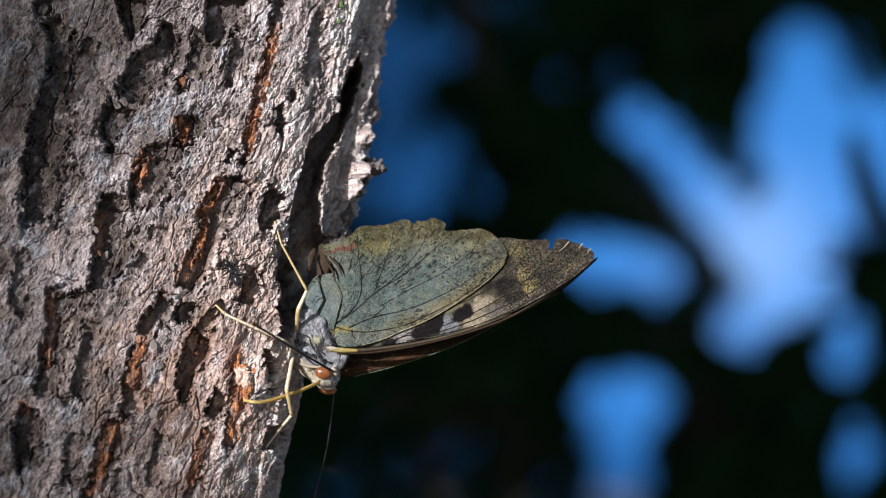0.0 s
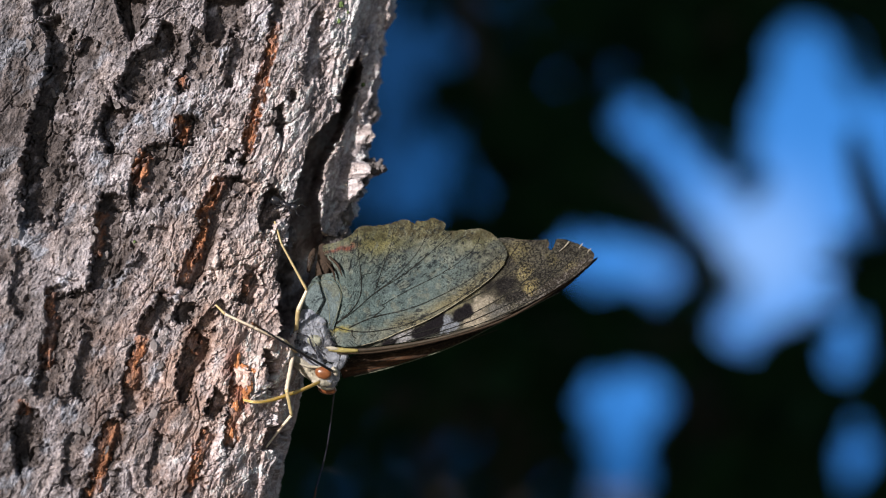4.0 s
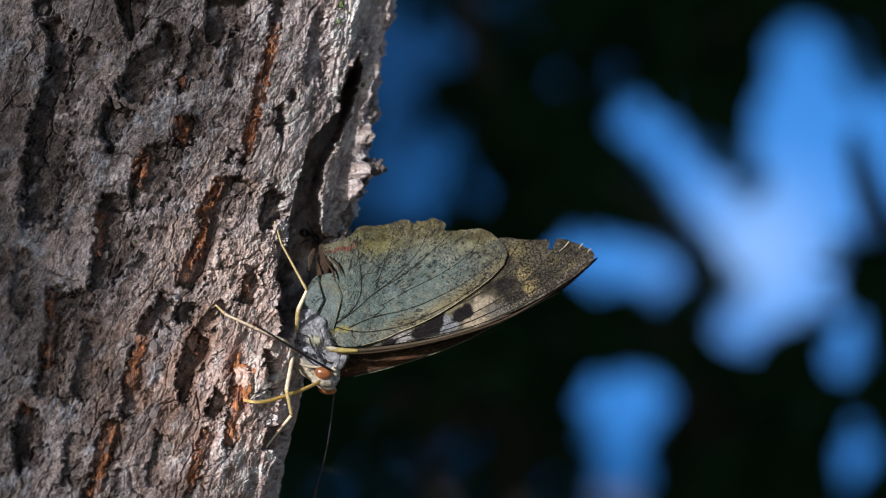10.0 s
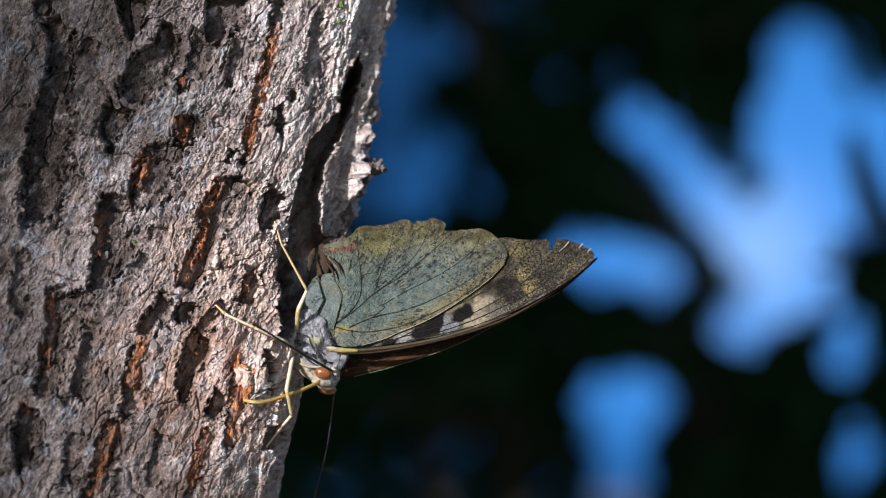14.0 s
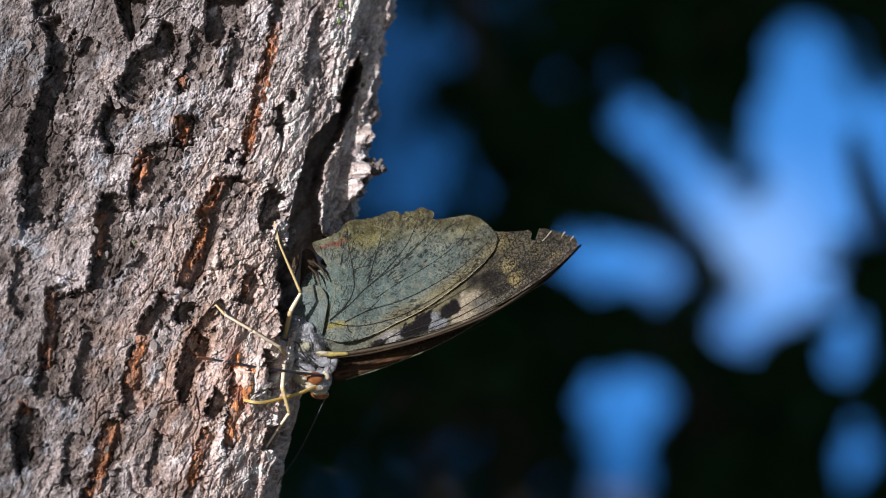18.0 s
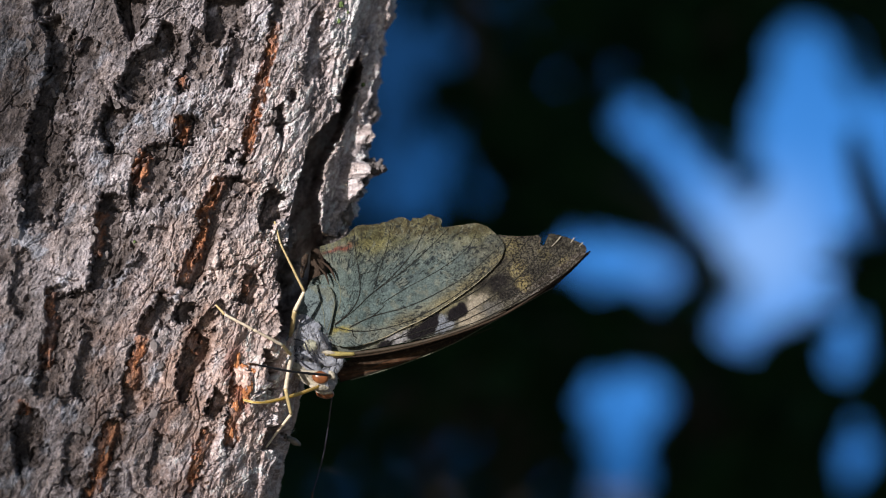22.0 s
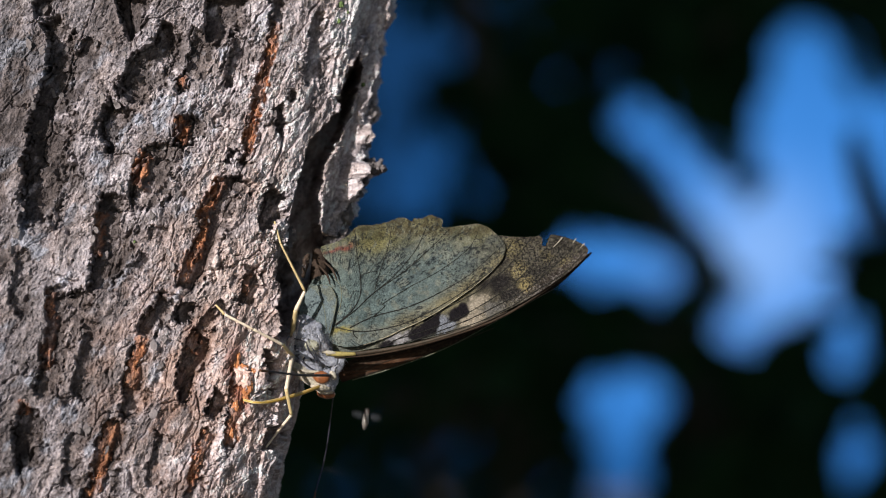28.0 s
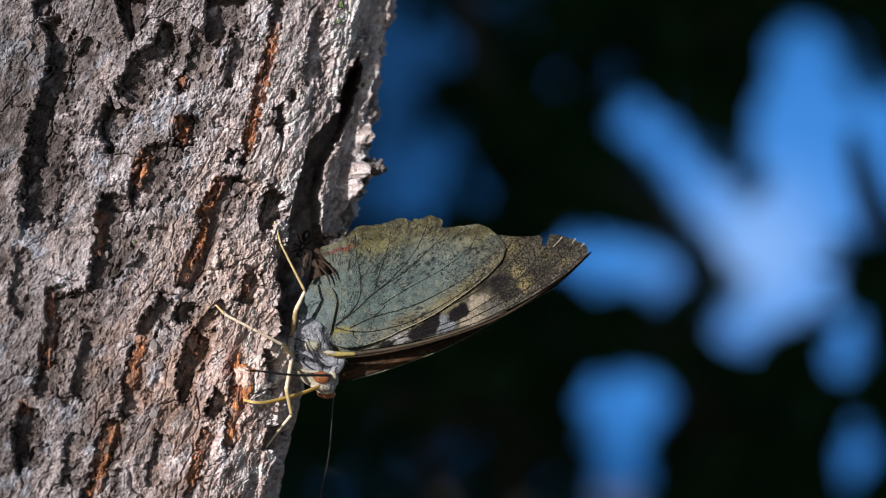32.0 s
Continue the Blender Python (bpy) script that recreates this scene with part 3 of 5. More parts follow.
def flake(u, v, length, width, turn, tip_up):
    """A loose scale of bark, curled at its rim."""
    bm = bmesh.new()
    c, s = math.cos(radians(turn)), math.sin(radians(turn))
    d0 = bark_depth(u, v, 6)
    corners = random.randint(6, 9)
    rims = [(math.cos(6.283 * k / corners) * random.uniform(0.55, 1.1) * length / 2, math.sin(6.283 * k / corners) * random.uniform(0.5, 1.1) * width / 2) for k in range(corners)]
    rings = []
    for w in (0.35, 0.7, 1.0):
        ring = []
        for a, b in rims:
            a, b = a * w * random.uniform(0.93, 1.07), b * w * random.uniform(0.93, 1.07)
            lift = tip_up * (0.25 + 0.75 * max(0, a / length * 2)) * w + random.uniform(0, 0.12)
            ring.append(bm.verts.new(at(u + a * c - b * s, v + a * s + b * c, d0 + (0.12 - lift) * MM)))
        rings.append(ring)
    bm.faces.new(rings[0])
    for ra, rb in zip(rings, rings[1:]):
        for k in range(corners):
            bm.faces.new((ra[k], rb[k], rb[(k + 1) % corners], ra[(k + 1) % corners]))
    geom = bmesh.ops.extrude_face_region(bm, geom=bm.faces[:])
    for g in geom["geom"]:
        if isinstance(g, bmesh.types.BMVert):
            g.co.y += 0.0004
    bmesh.ops.recalc_face_normals(bm, faces=bm.faces[:])
    return bm


# ---- the butterfly ----
PLANE = -0.019
PIVOT = at(573, 660, PLANE)


def rel(u, v, d=0.0):
    """A point of the plan in the butterfly's own space, d mm behind the plane of its near wings."""
    return at(u, v, PLANE + d * MM) - PIVOT


def outline(points, n, ragged, seed):
    """A closed outline through the points, n points long, nibbled by ragged units."""
    p = smooth_line([(*q, 0) for q in points] + [(*points[0], 0)], 6 * n)[:, :2]
    run = np.concatenate([[0], np.cumsum(np.sqrt((np.diff(p, axis=0) ** 2).sum(1)))])
    w = np.linspace(0, run[-1], n, endpoint=False)
    q = np.stack([np.interp(w, run, p[:, 0]), np.interp(w, run, p[:, 1])], 1)
    wob = (fbm(w / 9, w * 0, seed, 3) - 0.5) * 2 * ragged
    mid = q.mean(0)
    way = (q - mid) / np.linalg.norm(q - mid, axis=1)[:, None]
    return q + way * wob[:, None]


def wing_sheet(name, points, heart, depth, paint, mat, parent, label, ragged=1.5, n=420, rings=70, seed=1, relief=0.0):
    """A wing as a thin closed sheet: an outline filled with rings towards its heart; depth(u, v) in mm behind the wing plane."""
    rim = outline(points, n, ragged, seed)
    w = np.linspace(0, 1, rings) ** 0.85
    uv = (np.array(heart) + (rim - np.array(heart)) * w[1:, None, None]).reshape(-1, 2)
    uv = np.vstack([[heart], uv])
    u, v = uv[:, 0], uv[:, 1]
    d = depth(u, v) + relief * (fbm(u / 7, v / 7, seed + 3, 3) - 0.5)
    deep = PLANE + d * MM
    k = (REACH + deep) / REACH * UNIT
    front = np.stack([(u - 784) * k, deep, HIGH + (441 - v) * k], -1) - np.array(PIVOT)
    back = front + np.array((0, 0.00012, 0))
    back[-n:] = front[-n:] + np.array((0, 0.00006, 0))
    k = np.arange((rings - 1) * n).reshape(rings - 1, n) + 1
    nx = np.roll(k, -1, 1)
    quads = np.stack([k[:-1], k[1:], nx[1:], nx[:-1]], -1).reshape(-1, 4)
    fan = np.stack([np.zeros(n, int), k[0], nx[0], nx[0]], -1)
    tot = len(u)
    tri = np.vstack([quads[:, [0, 1, 2]], quads[:, [0, 2, 3]], fan[:, :3]])
    seam = np.vstack([np.stack([k[-1], k[-1] + tot, nx[-1]], -1), np.stack([nx[-1], k[-1] + tot, nx[-1] + tot], -1)])
    tri = np.vstack([tri, tri[:, ::-1] + tot, seam])
    col = paint(u, v)
    me = mesh_from(name, np.vstack([front, back]), tri, mat, True, np.vstack([col, col]))
    return add(name, me, parent, label)


def speckle(u, v, size, seed, lo, hi):
    return step(lo, hi, fbm(u / size, v / size, seed, 3))


def paint_hind(u, v):
    uw, vw = u + 16 * (fbm(u / 18, v / 18, 61) - 0.5), v + 16 * (fbm(u / 18, v / 18, 62) - 0.5)
    # polar places round the wing's root, along which scales and scratches lie
    far, turn = np.hypot(u - 592, v - 578), np.arctan2(v - 578, u - 592)
    base = np.zeros(u.shape + (3,)) + np.array((0.195, 0.207, 0.165))
    base = blend(base, (0.185, 0.255, 0.245), 0.9 * blot(uw, vw, 610, 545, 130, 90, 20, 0.8))
    base = blend(base, (0.170, 0.235, 0.235), 0.7 * blot(uw, vw, 750, 500, 130, 48, 30, 0.8))
    base = blend(base, (0.225, 0.205, 0.100), 0.8 * step(478, 405, v + 0.1 * (u - 640) + 44 * (fbm(u / 30, v / 30, 63) - 0.5)))
    base = blend(base, (0.29, 0.265, 0.105), 0.7 * blot(uw, vw, 668, 430, 30, 22, 0, 0.7))
    base = blend(base, (0.27, 0.245, 0.12), 0.6 * blot(uw, vw, 850, 420, 46, 22, 10, 0.7))
    base = blend(base, (0.13, 0.12, 0.085), 0.6 * blot(uw, vw, 870, 452, 40, 20, 20, 0.8))
    # tan border beside the forewing
    under = v - np.interp(u, [600, 682, 762, 830, 880, 900], [616, 599, 564, 522, 483, 455]) + 12 * (fbm(u / 16, v / 16, 70) - 0.5)
    base = blend(base, (0.31, 0.265, 0.145), 0.75 * step(-34, -8, under) * step(640, 700, u))
    base = blend(base, (0.22, 0.245, 0.225), 0.6 * blot(uw, vw, 650, 596, 90, 12, 5, 0.7))
    base = blend(base, (0.42, 0.35, 0.08), 0.8 * blot(uw, vw, 604, 584, 24, 6, 4, 0.7))
    base = blend(base, (0.30, 0.075, 0.055), 0.75 * blot(uw, vw, 602, 440, 28, 5, 12, 0.6))
    base = blend(base, (0.03, 0.04, 0.06), 0.85 * blot(uw, vw, 717, 443, 6, 4, 0, 0.5))
    base = blend(base, (0.085, 0.115, 0.13), 0.36 * step(0.50, 0.64, fbm(turn * 26, far / 34, 64, 4)) * step(60, 120, far))
    base = blend(base, (0.10, 0.105, 0.06), 0.5 * step(0.5, 0.66, fbm(u / 22, v / 16, 71, 4)) * step(470, 420, v))
    base = blend(base, (0.29, 0.30, 0.235), 0.45 * speckle(u, v, 12, 66, 0.55, 0.68))
    # dark scales: scratches along the veins, dots, and a dusting along the lower cells
    base = blend(base, (0.018, 0.022, 0.028), 0.8 * step(0.60, 0.67, fbm(turn * 70, far / 9, 68, 3)) * step(0.42, 0.58, fbm(u / 26, v / 26, 69, 2)))
    base = blend(base, (0.02, 0.025, 0.03), 0.8 * speckle(u, v, 2.1, 65, 0.60, 0.66) * speckle(u, v, 34, 60, 0.38, 0.6))
    base = blend(base, (0.03, 0.03, 0.03), 0.7 * speckle(u, v, 2.4, 72, 0.52, 0.60) * step(-46, -20, under) * step(780, 840, u))
    base = blend(base, (0.10, 0.085, 0.045), 0.7 * step(414, 400, v - 0.02 * u) * speckle(u, v, 5, 67, 0.35, 0.6))
    grain = 0.62 + 0.76 * fbm(u / 1.5, v / 1.5, 73, 2)
    return base * 0.50 * grain[..., None]


def paint_fore(u, v):
    uw, vw = u + 18 * (fbm(u / 11, v / 11, 81, 4, 0.6) - 0.5), v + 18 * (fbm(u / 11, v / 11, 82, 4, 0.6) - 0.5)
    base = np.zeros(u.shape + (3,)) + np.array((0.20, 0.215, 0.18))
    base = blend(base, (0.125, 0.115, 0.082), step(775, 870, u + 0.6 * (v - 520)))
    base = blend(base, (0.23, 0.20, 0.12), 0.6 * blot(uw, vw, 860, 470, 60, 16, 35, 0.8))
    base = blend(base, (0.27, 0.23, 0.10), 0.6 * blot(uw, vw, 912, 446, 24, 14, 20, 0.7))
    base = blend(base, (0.32, 0.275, 0.14), 0.6 * blot(uw, vw, 760, 560, 90, 14, 28, 0.7))
    base = blend(base, (0.42, 0.41, 0.42), 0.95 * blot(uw, vw, 714, 597, 28, 11, 12, 0.5))
    base = blend(base, (0.36, 0.39, 0.45), 0.95 * blot(uw, vw, 794, 576, 18, 14, 25, 0.4))
    base = blend(base, (0.50, 0.44, 0.34), blot(uw, vw, 852, 540, 26, 11, 38, 0.35))
    base = blend(base, (0.54, 0.47, 0.36), blot(uw, vw, 842, 567, 24, 9, 24, 0.35))
    base = blend(base, (0.30, 0.29, 0.27), 0.7 * blot(uw, vw, 880, 548, 20, 9, 24, 0.6))
    base = blend(base, (0.42, 0.345, 0.16), blot(uw, vw, 938, 509, 13, 13, 20, 0.5))
    base = blend(base, (0.37, 0.31, 0.15), 0.8 * blot(uw, vw, 926, 483, 15, 12, 30, 0.6))
    base = blend(base, (0.31, 0.265, 0.14), 0.9 * blot(uw, vw, 1014, 475, 12, 9, 30, 0.6))
    base = blend(base, (0.27, 0.235, 0.12), 0.8 * blot(uw, vw, 980, 460, 10, 9, 0, 0.7))
    dark = np.maximum.reduce([blot(uw, vw, 758, 582, 33, 15, 32, 0.12), blot(uw, vw, 776, 566, 14, 7, 30, 0.2), blot(uw, vw, 818, 554, 23, 13, 28, 0.2), blot(uw, vw, 690, 606, 18, 7, 8, 0.3), 0.92 * blot(uw, vw, 895, 504, 22, 14, 35, 0.3), 0.85 * blot(uw, vw, 914, 526, 20, 11, 25, 0.4), 0.8 * blot(uw, vw, 868, 508, 14, 8, 30, 0.5), 0.7 * blot(uw, vw, 902, 463, 8, 12, 10, 0.6), 0.65 * blot(uw, vw, 958, 488, 18, 14, 30, 0.8), 0.5 * blot(uw, vw, 1000, 450, 30, 14, 30, 0.8)])
    base = blend(base, (0.016, 0.014, 0.017), dark)
    # salt and pepper of single scales, thicker towards the tip
    pepper = speckle(u, v, 2.0, 84, 0.45, 0.55) * (0.35 + 0.60 * step(840, 940, u)) * (1 - 0.7 * blot(uw, vw, 846, 554, 34, 22, 30, 0.5))
    base = blend(base, (0.022, 0.020, 0.020), np.clip(pepper, 0, 0.92))
    base = blend(base, (0.40, 0.37, 0.31), 0.22 * speckle(u, v, 1.8, 85, 0.60, 0.68) * step(850, 940, u))
    low = (v - 458) - 0.62 * (1050 - u)
    base = blend(base, (0.05, 0.04, 0.035), 0.75 * step(-16, -2, low) * step(900, 1000, u))
    base = blend(base, (0.45, 0.41, 0.38), 0.4 * speckle(u, v, 2.2, 86, 0.60, 0.66) * step(-12, -4, low) * step(860, 900, u))
    grain = 0.62 + 0.76 * fbm(u / 1.5, v / 1.5, 87, 2)
    return base * 0.50 * grain[..., None]


def paint_fold(u, v):
    base = np.zeros(u.shape + (3,)) + np.array((0.20, 0.255, 0.26))
    base = blend(base, (0.24, 0.26, 0.20), 0.7 * speckle(u, v, 18, 94, 0.45, 0.6))
    base = blend(base, (0.03, 0.04, 0.05), 0.85 * speckle(u, v, 3.0, 95, 0.56, 0.62) * blot(u, v, 562, 540, 14, 26, -20, 0.7))
    return base * 0.52 * (0.7 + 0.6 * fbm(u / 1.6, v / 1.6, 96, 2))[..., None]


def paint_far(u, v):
    base = np.zeros(u.shape + (3,)) + np.array((0.018, 0.013, 0.010))
    over = 667 - 0.235 * (u - 626) - 0.00008 * (u - 626) ** 2 - v
    base = blend(base, (0.066, 0.032, 0.017), step(1, 6, over) * (1 - step(14, 26, over)) * step(790, 690, u))
    base = blend(base, (0.02, 0.015, 0.012), 0.85 * step(0.5, 0.62, fbm(u / 40, v / 4 + u / 18, 91, 3)))
    return blend(base, (0.12, 0.085, 0.055), 0.4 * speckle(u, v, 3, 92, 0.6, 0.7))


def hind_depth(u, v):
    return -0.10 + 0.004 * (560 - v) - 0.004 * (u - 800) + 0.05 * np.sin((u + v) / 46.0) - 1.2 * step(690, 600, u) + 2.0 * step(620, 540, u)


def fold_depth(u, v):
    return hind_depth(u, v) - 0.35 - 0.5 * np.clip(1 - np.hypot((u - 568) / 34, (v - 540) / 50) ** 2, 0, 1)


def fore_depth(u, v):
    return 0.2 + 0.004 * (560 - v) + 0.25 * np.sin((u * 0.5 + v) / 16.0) * 0.3 - 0.004 * (u - 800)


def far_depth(u, v):
    return 4.5 + 0.006 * (u - 700)


def vein(wing, depth, mat, width, *line):
    pts = smooth_line([(*p, 0) for p in line], 18)
    lift = -0.02
    part("vein", rod([rel(a, b, float(depth(np.array(a), np.array(b))) + lift) for a, b, _ in pts], [width * UNIT * 0.33, width * UNIT * 0.21], 5, 18), mat, wing)


def fur(parent, mat, count, centre, half, turn, d, length, seed):
    """A coat of fine short hairs over an oval of the body."""
    rng = random.Random(seed)
    verts, faces = [], []
    c, s = math.cos(radians(turn)), math.sin(radians(turn))
    for _ in range(count):
        ang, rad = rng.uniform(0, 6.283), math.sqrt(rng.random())
        p, q = half[0] * rad * math.cos(ang), half[1] * rad * math.sin(ang)
        u, v = centre[0] + p * c - q * s, centre[1] + p * s + q * c
        deep = d - 1.4 * math.sqrt(max(0, 1 - rad * rad)) + 1.2
        way = rng.gauss(2.2, 0.7)
        a, ln = rel(u, v, deep), length * rng.uniform(0.5, 1.2)
        b = rel(u + ln * math.cos(way), v + ln * math.sin(way), deep - rng.uniform(0.1, 0.5))
        side = Vector((0.32 * UNIT, 0, 0.22 * UNIT))
        n = len(verts)
        verts += [a - side, a + side, a + Vector((0, -1.0 * UNIT, 0)), b]
        faces += [(n, n + 1, n + 3), (n + 1, n + 2, n + 3), (n + 2, n, n + 3)]
    tagged(add("fur", mesh_from("fur", [tuple(p) for p in verts], faces, mat, True), parent), kind="stuff")


def build_butterfly():
    fly = thing("butterfly", PIVOT, "butterfly with folded grey-green wings feeding head-down on the bark", "butterfly")
    far_fore = wing_sheet("far_wing", [(600, 640), (640, 626), (740, 603), (830, 580), (905, 555), (985, 512), (1052, 459), (1050, 466), (985, 520), (900, 562), (800, 612), (700, 646), (620, 667), (606, 668)], (760, 614), far_depth, paint_far, WING_UPPER, fly, "orange-brown upper side of the far wing", 0.8, 360, 40, 5)
    for y0, y1 in ((640, 612), (650, 624), (658, 634)):
        vein(far_fore, far_depth, COSTA_DARK, 3.0, (618, y0), (700, 0.5 * (y0 + y1) - 4), (800, y1 - 22), (880, y1 - 50))
    part("pale_fringe", rod([rel(626, 667, 4.4), rel(700, 648, 4.5), rel(800, 614, 4.6), rel(900, 564, 4.9), rel(990, 518, 5.2)], [0.8 * UNIT, 0.5 * UNIT], 5, 24), VEIN_PALE, far_fore)
    fore = wing_sheet("forewing", [(588, 622), (640, 616), (740, 602), (830, 582), (905, 553), (962, 524), (1010, 494), (1036, 474), (1050, 460), (1051, 448), (1040, 440), (1015, 429), (992, 423), (986, 423), (983, 429), (980, 439), (975, 443), (969, 438), (972, 431), (966, 424), (958, 425), (925, 424), (895, 421), (870, 425), (840, 440), (780, 480), (700, 530), (640, 570), (600, 590)], (955, 495), fore_depth, paint_fore, WING, fly, "", 1.0, 600, 170, 7, 0.12)
    for line in (((600, 590), (700, 578), (790, 548), (860, 514), (915, 470), (955, 424)), ((700, 600), (790, 575), (850, 548), (920, 505), (975, 450), (978, 440)), ((740, 600), (830, 570), (905, 536), (945, 515), (965, 500), (985, 470), (1010, 440)), ((965, 500), (1000, 470), (1035, 440)), ((720, 604), (830, 580), (905, 550), (962, 518), (1010, 490), (1045, 456)), ((830, 520), (880, 485), (920, 430)), ((690, 606), (720, 592), (752, 574), (800, 545), (835, 528))):
        vein(fore, fore_depth, VEIN, 2.6, *line)
    part("costa", rod([rel(583, 618, -0.5), rel(640, 620, -0.3), rel(740, 607, 0.0), rel(830, 584, 0.0), rel(905, 556, 0)], [4.2 * UNIT, 3.6 * UNIT, 3.0 * UNIT, 2 * UNIT, 1 * UNIT], 8, 28), COSTA, fore, "yellow-brown front edge of the wing")
    part("costa_line", rod([rel(596, 626, -0.4), rel(660, 624, -0.2), rel(740, 611, 0.0), rel(830, 588, 0.1), rel(905, 560, 0.1), rel(985, 512, 0.2), rel(1050, 459, 0.2)], [1.6 * UNIT, 2 * UNIT, 2.2 * UNIT, 2 * UNIT], 6, 30), COSTA_DARK, fore, "dark front edge")
    part("costa_root", rod([rel(582, 617, -0.75), rel(604, 620, -0.7), rel(634, 621, -0.45)], [4.6 * UNIT, 4.6 * UNIT, 3.0 * UNIT], 8, 12), PLATE_YELLOW, fore, "yellow root of the wing edge")
    part("wing_base", lump(rel(588, 617, -0.9), (13 * UNIT, 4 * UNIT, 3.6 * UNIT), (0, 8, 0), 0.2, 3, 3), HAIR_PALE, fore, "cream wing base")
    part("tear", rod([rel(1007, 428, -0.35), rel(1000, 436, -0.3), rel(990, 445, -0.3)], [1.4 * UNIT, 0.6 * UNIT], 5, 8), HAIR_PALE, fore, "white torn edge")
    for a, b, c, d in ((1031, 431, 1024, 440), (1046, 440, 1038, 448)):
        part("vein_tip", rod([rel(a, b, -0.35), rel(c, d, -0.3)], [1.1 * UNIT, 0.5 * UNIT], 5, 6), HAIR_PALE, fore, "white vein tip")
    hind = wing_sheet("hindwing", [(580, 606), (610, 614), (650, 610), (682, 599), (706, 588), (762, 564), (830, 522), (880, 483), (897, 455), (893, 436), (872, 415), (850, 405), (822, 407), (800, 409), (786, 409), (788, 396), (775, 390), (766, 386), (752, 391), (738, 391), (734, 395), (722, 390), (706, 391), (680, 398), (655, 400), (638, 401), (626, 411), (615, 420), (590, 430), (570, 437), (575, 452), (590, 470), (590, 482), (556, 492), (538, 530), (530, 560), (548, 582)], (700, 495), hind_depth, paint_hind, WING, fly, "", 2.2, 620, 150, 9, 0.16)
    for line, w, mat in (
        (((592, 578), (615, 585), (650, 588), (700, 580), (740, 566), (800, 536), (860, 496)), 3.0, VEIN),
        (((618, 580), (660, 562), (720, 548), (770, 528), (830, 496), (880, 455)), 2.8, VEIN),
        (((660, 562), (680, 545), (678, 540), (720, 515), (780, 485), (830, 450), (850, 420)), 2.4, VEIN),
        (((592, 576), (630, 548), (662, 520), (720, 482), (770, 440), (800, 412)), 2.8, VEIN),
        (((662, 520), (700, 490), (740, 445), (764, 395)), 2.4, VEIN),
        (((664, 515), (675, 480), (690, 440), (698, 402)), 2.2, VEIN),
        (((592, 574), (620, 552), (637, 525), (639, 490), (634, 450), (633, 415)), 3.0, VEIN),
        (((588, 570), (602, 540), (604, 510), (596, 496), (580, 488)), 2.6, VEIN_PALE),
        (((585, 568), (583, 540), (578, 515), (570, 505)), 2.6, VEIN_PALE),
        (((622, 584), (624, 594), (630, 600)), 3.2, VEIN),
        (((640, 488), (655, 484), (672, 482)), 2.0, VEIN),
    ):
        vein(hind, hind_depth, mat, w, *line)
    # tan margin, painted paler to stand in for its glint
    edge = smooth_line([(640, 612, 0), (682, 599, 0), (706, 588, 0), (762, 564, 0), (830, 522, 0), (872, 490, 0)], 16)
    part("margin", rod([rel(a, b, float(hind_depth(np.array(a), np.array(b))) - 0.02) for a, b, _ in edge], [0.4 * UNIT, 0.7 * UNIT, 0.6 * UNIT, 0.3 * UNIT], 5, 40), MARGIN_GLINT, hind, "tan front margin of the hindwing, pale for its glint")
    fold = wing_sheet("wing_fold", [(590, 584), (566, 580), (546, 566), (537, 545), (543, 520), (556, 503), (574, 496), (590, 499), (600, 512), (602, 532), (598, 556)], (570, 540), fold_depth, paint_fold, WING, fly, "blue-grey fold at the root of the hindwing", 0.8, 220, 50, 11, 0.1)
    for line in (((588, 578), (600, 545), (603, 520), (592, 500), (572, 496)), ((584, 574), (582, 545), (576, 520), (566, 503)), ((572, 574), (550, 560), (538, 542))):
        vein(fold, fold_depth, VEIN_PALE, 2.0, *line)
    # the body
    part("thorax", lump(rel(560, 594, 1.9), (34 * UNIT, 30 * UNIT, 50 * UNIT), (0, -24, 0), 0.06, 4, 5), HAIR, fly, "grey fur of the thorax")
    for u, v, d, a, b, turn, mat in ((538, 584, -0.05, 26, 15, -28, HAIR), (557, 603, -0.75, 13, 10, 12, PLATE), (528, 606, 0.1, 16, 14, 10, HAIR_GREY), (546, 627, -0.3, 26, 13, 32, HAIR), (572, 592, -0.7, 7, 15, -14, HAIR), (580, 607, -0.6, 8, 8, 0, HAIR_GREY), (586, 629, -0.2, 17, 11, 24, HAIR), (602, 640, 0.2, 9, 21, 30, HAIR), (566, 574, -0.5, 9, 12, 25, HAIR)):
        part("thorax_plate", lump(rel(u, v, d), (a * UNIT, 5 * UNIT, b * UNIT), (0, turn, 0), 0.08, 4, u), mat, fly)
    for line in (((518, 588), (545, 596), (552, 612), (566, 634)), ((550, 590), (562, 616), (574, 628)), ((566, 584), (572, 600), (568, 616)), ((580, 588), (584, 600), (594, 612)), ((526, 618), (546, 638), (562, 648))):
        part("seam", rod([rel(a, b, -1.05) for a, b in line], [0.8 * UNIT, 1.5 * UNIT, 0.8 * UNIT], 6, 14, 0.3), FEELER, fly)
    rng = random.Random(31)
    for _ in range(16):
        a, b = rng.uniform(522, 566), rng.uniform(600, 632)
        part("dark_fleck", lump(rel(a, b, -0.95), (rng.uniform(1.2, 2.4) * UNIT, 1.2 * UNIT, rng.uniform(1.6, 3.4) * UNIT), (0, rng.uniform(0, 90), 0), 0.4, 2, int(a)), FEELER, fly)
    part("breast", lump(rel(543, 654, 0.0), (38 * UNIT, 10 * UNIT, 12 * UNIT), (0, 40, 0), 0.05, 4, 9), HAIR_PALE, fly, "cream fur under the thorax")
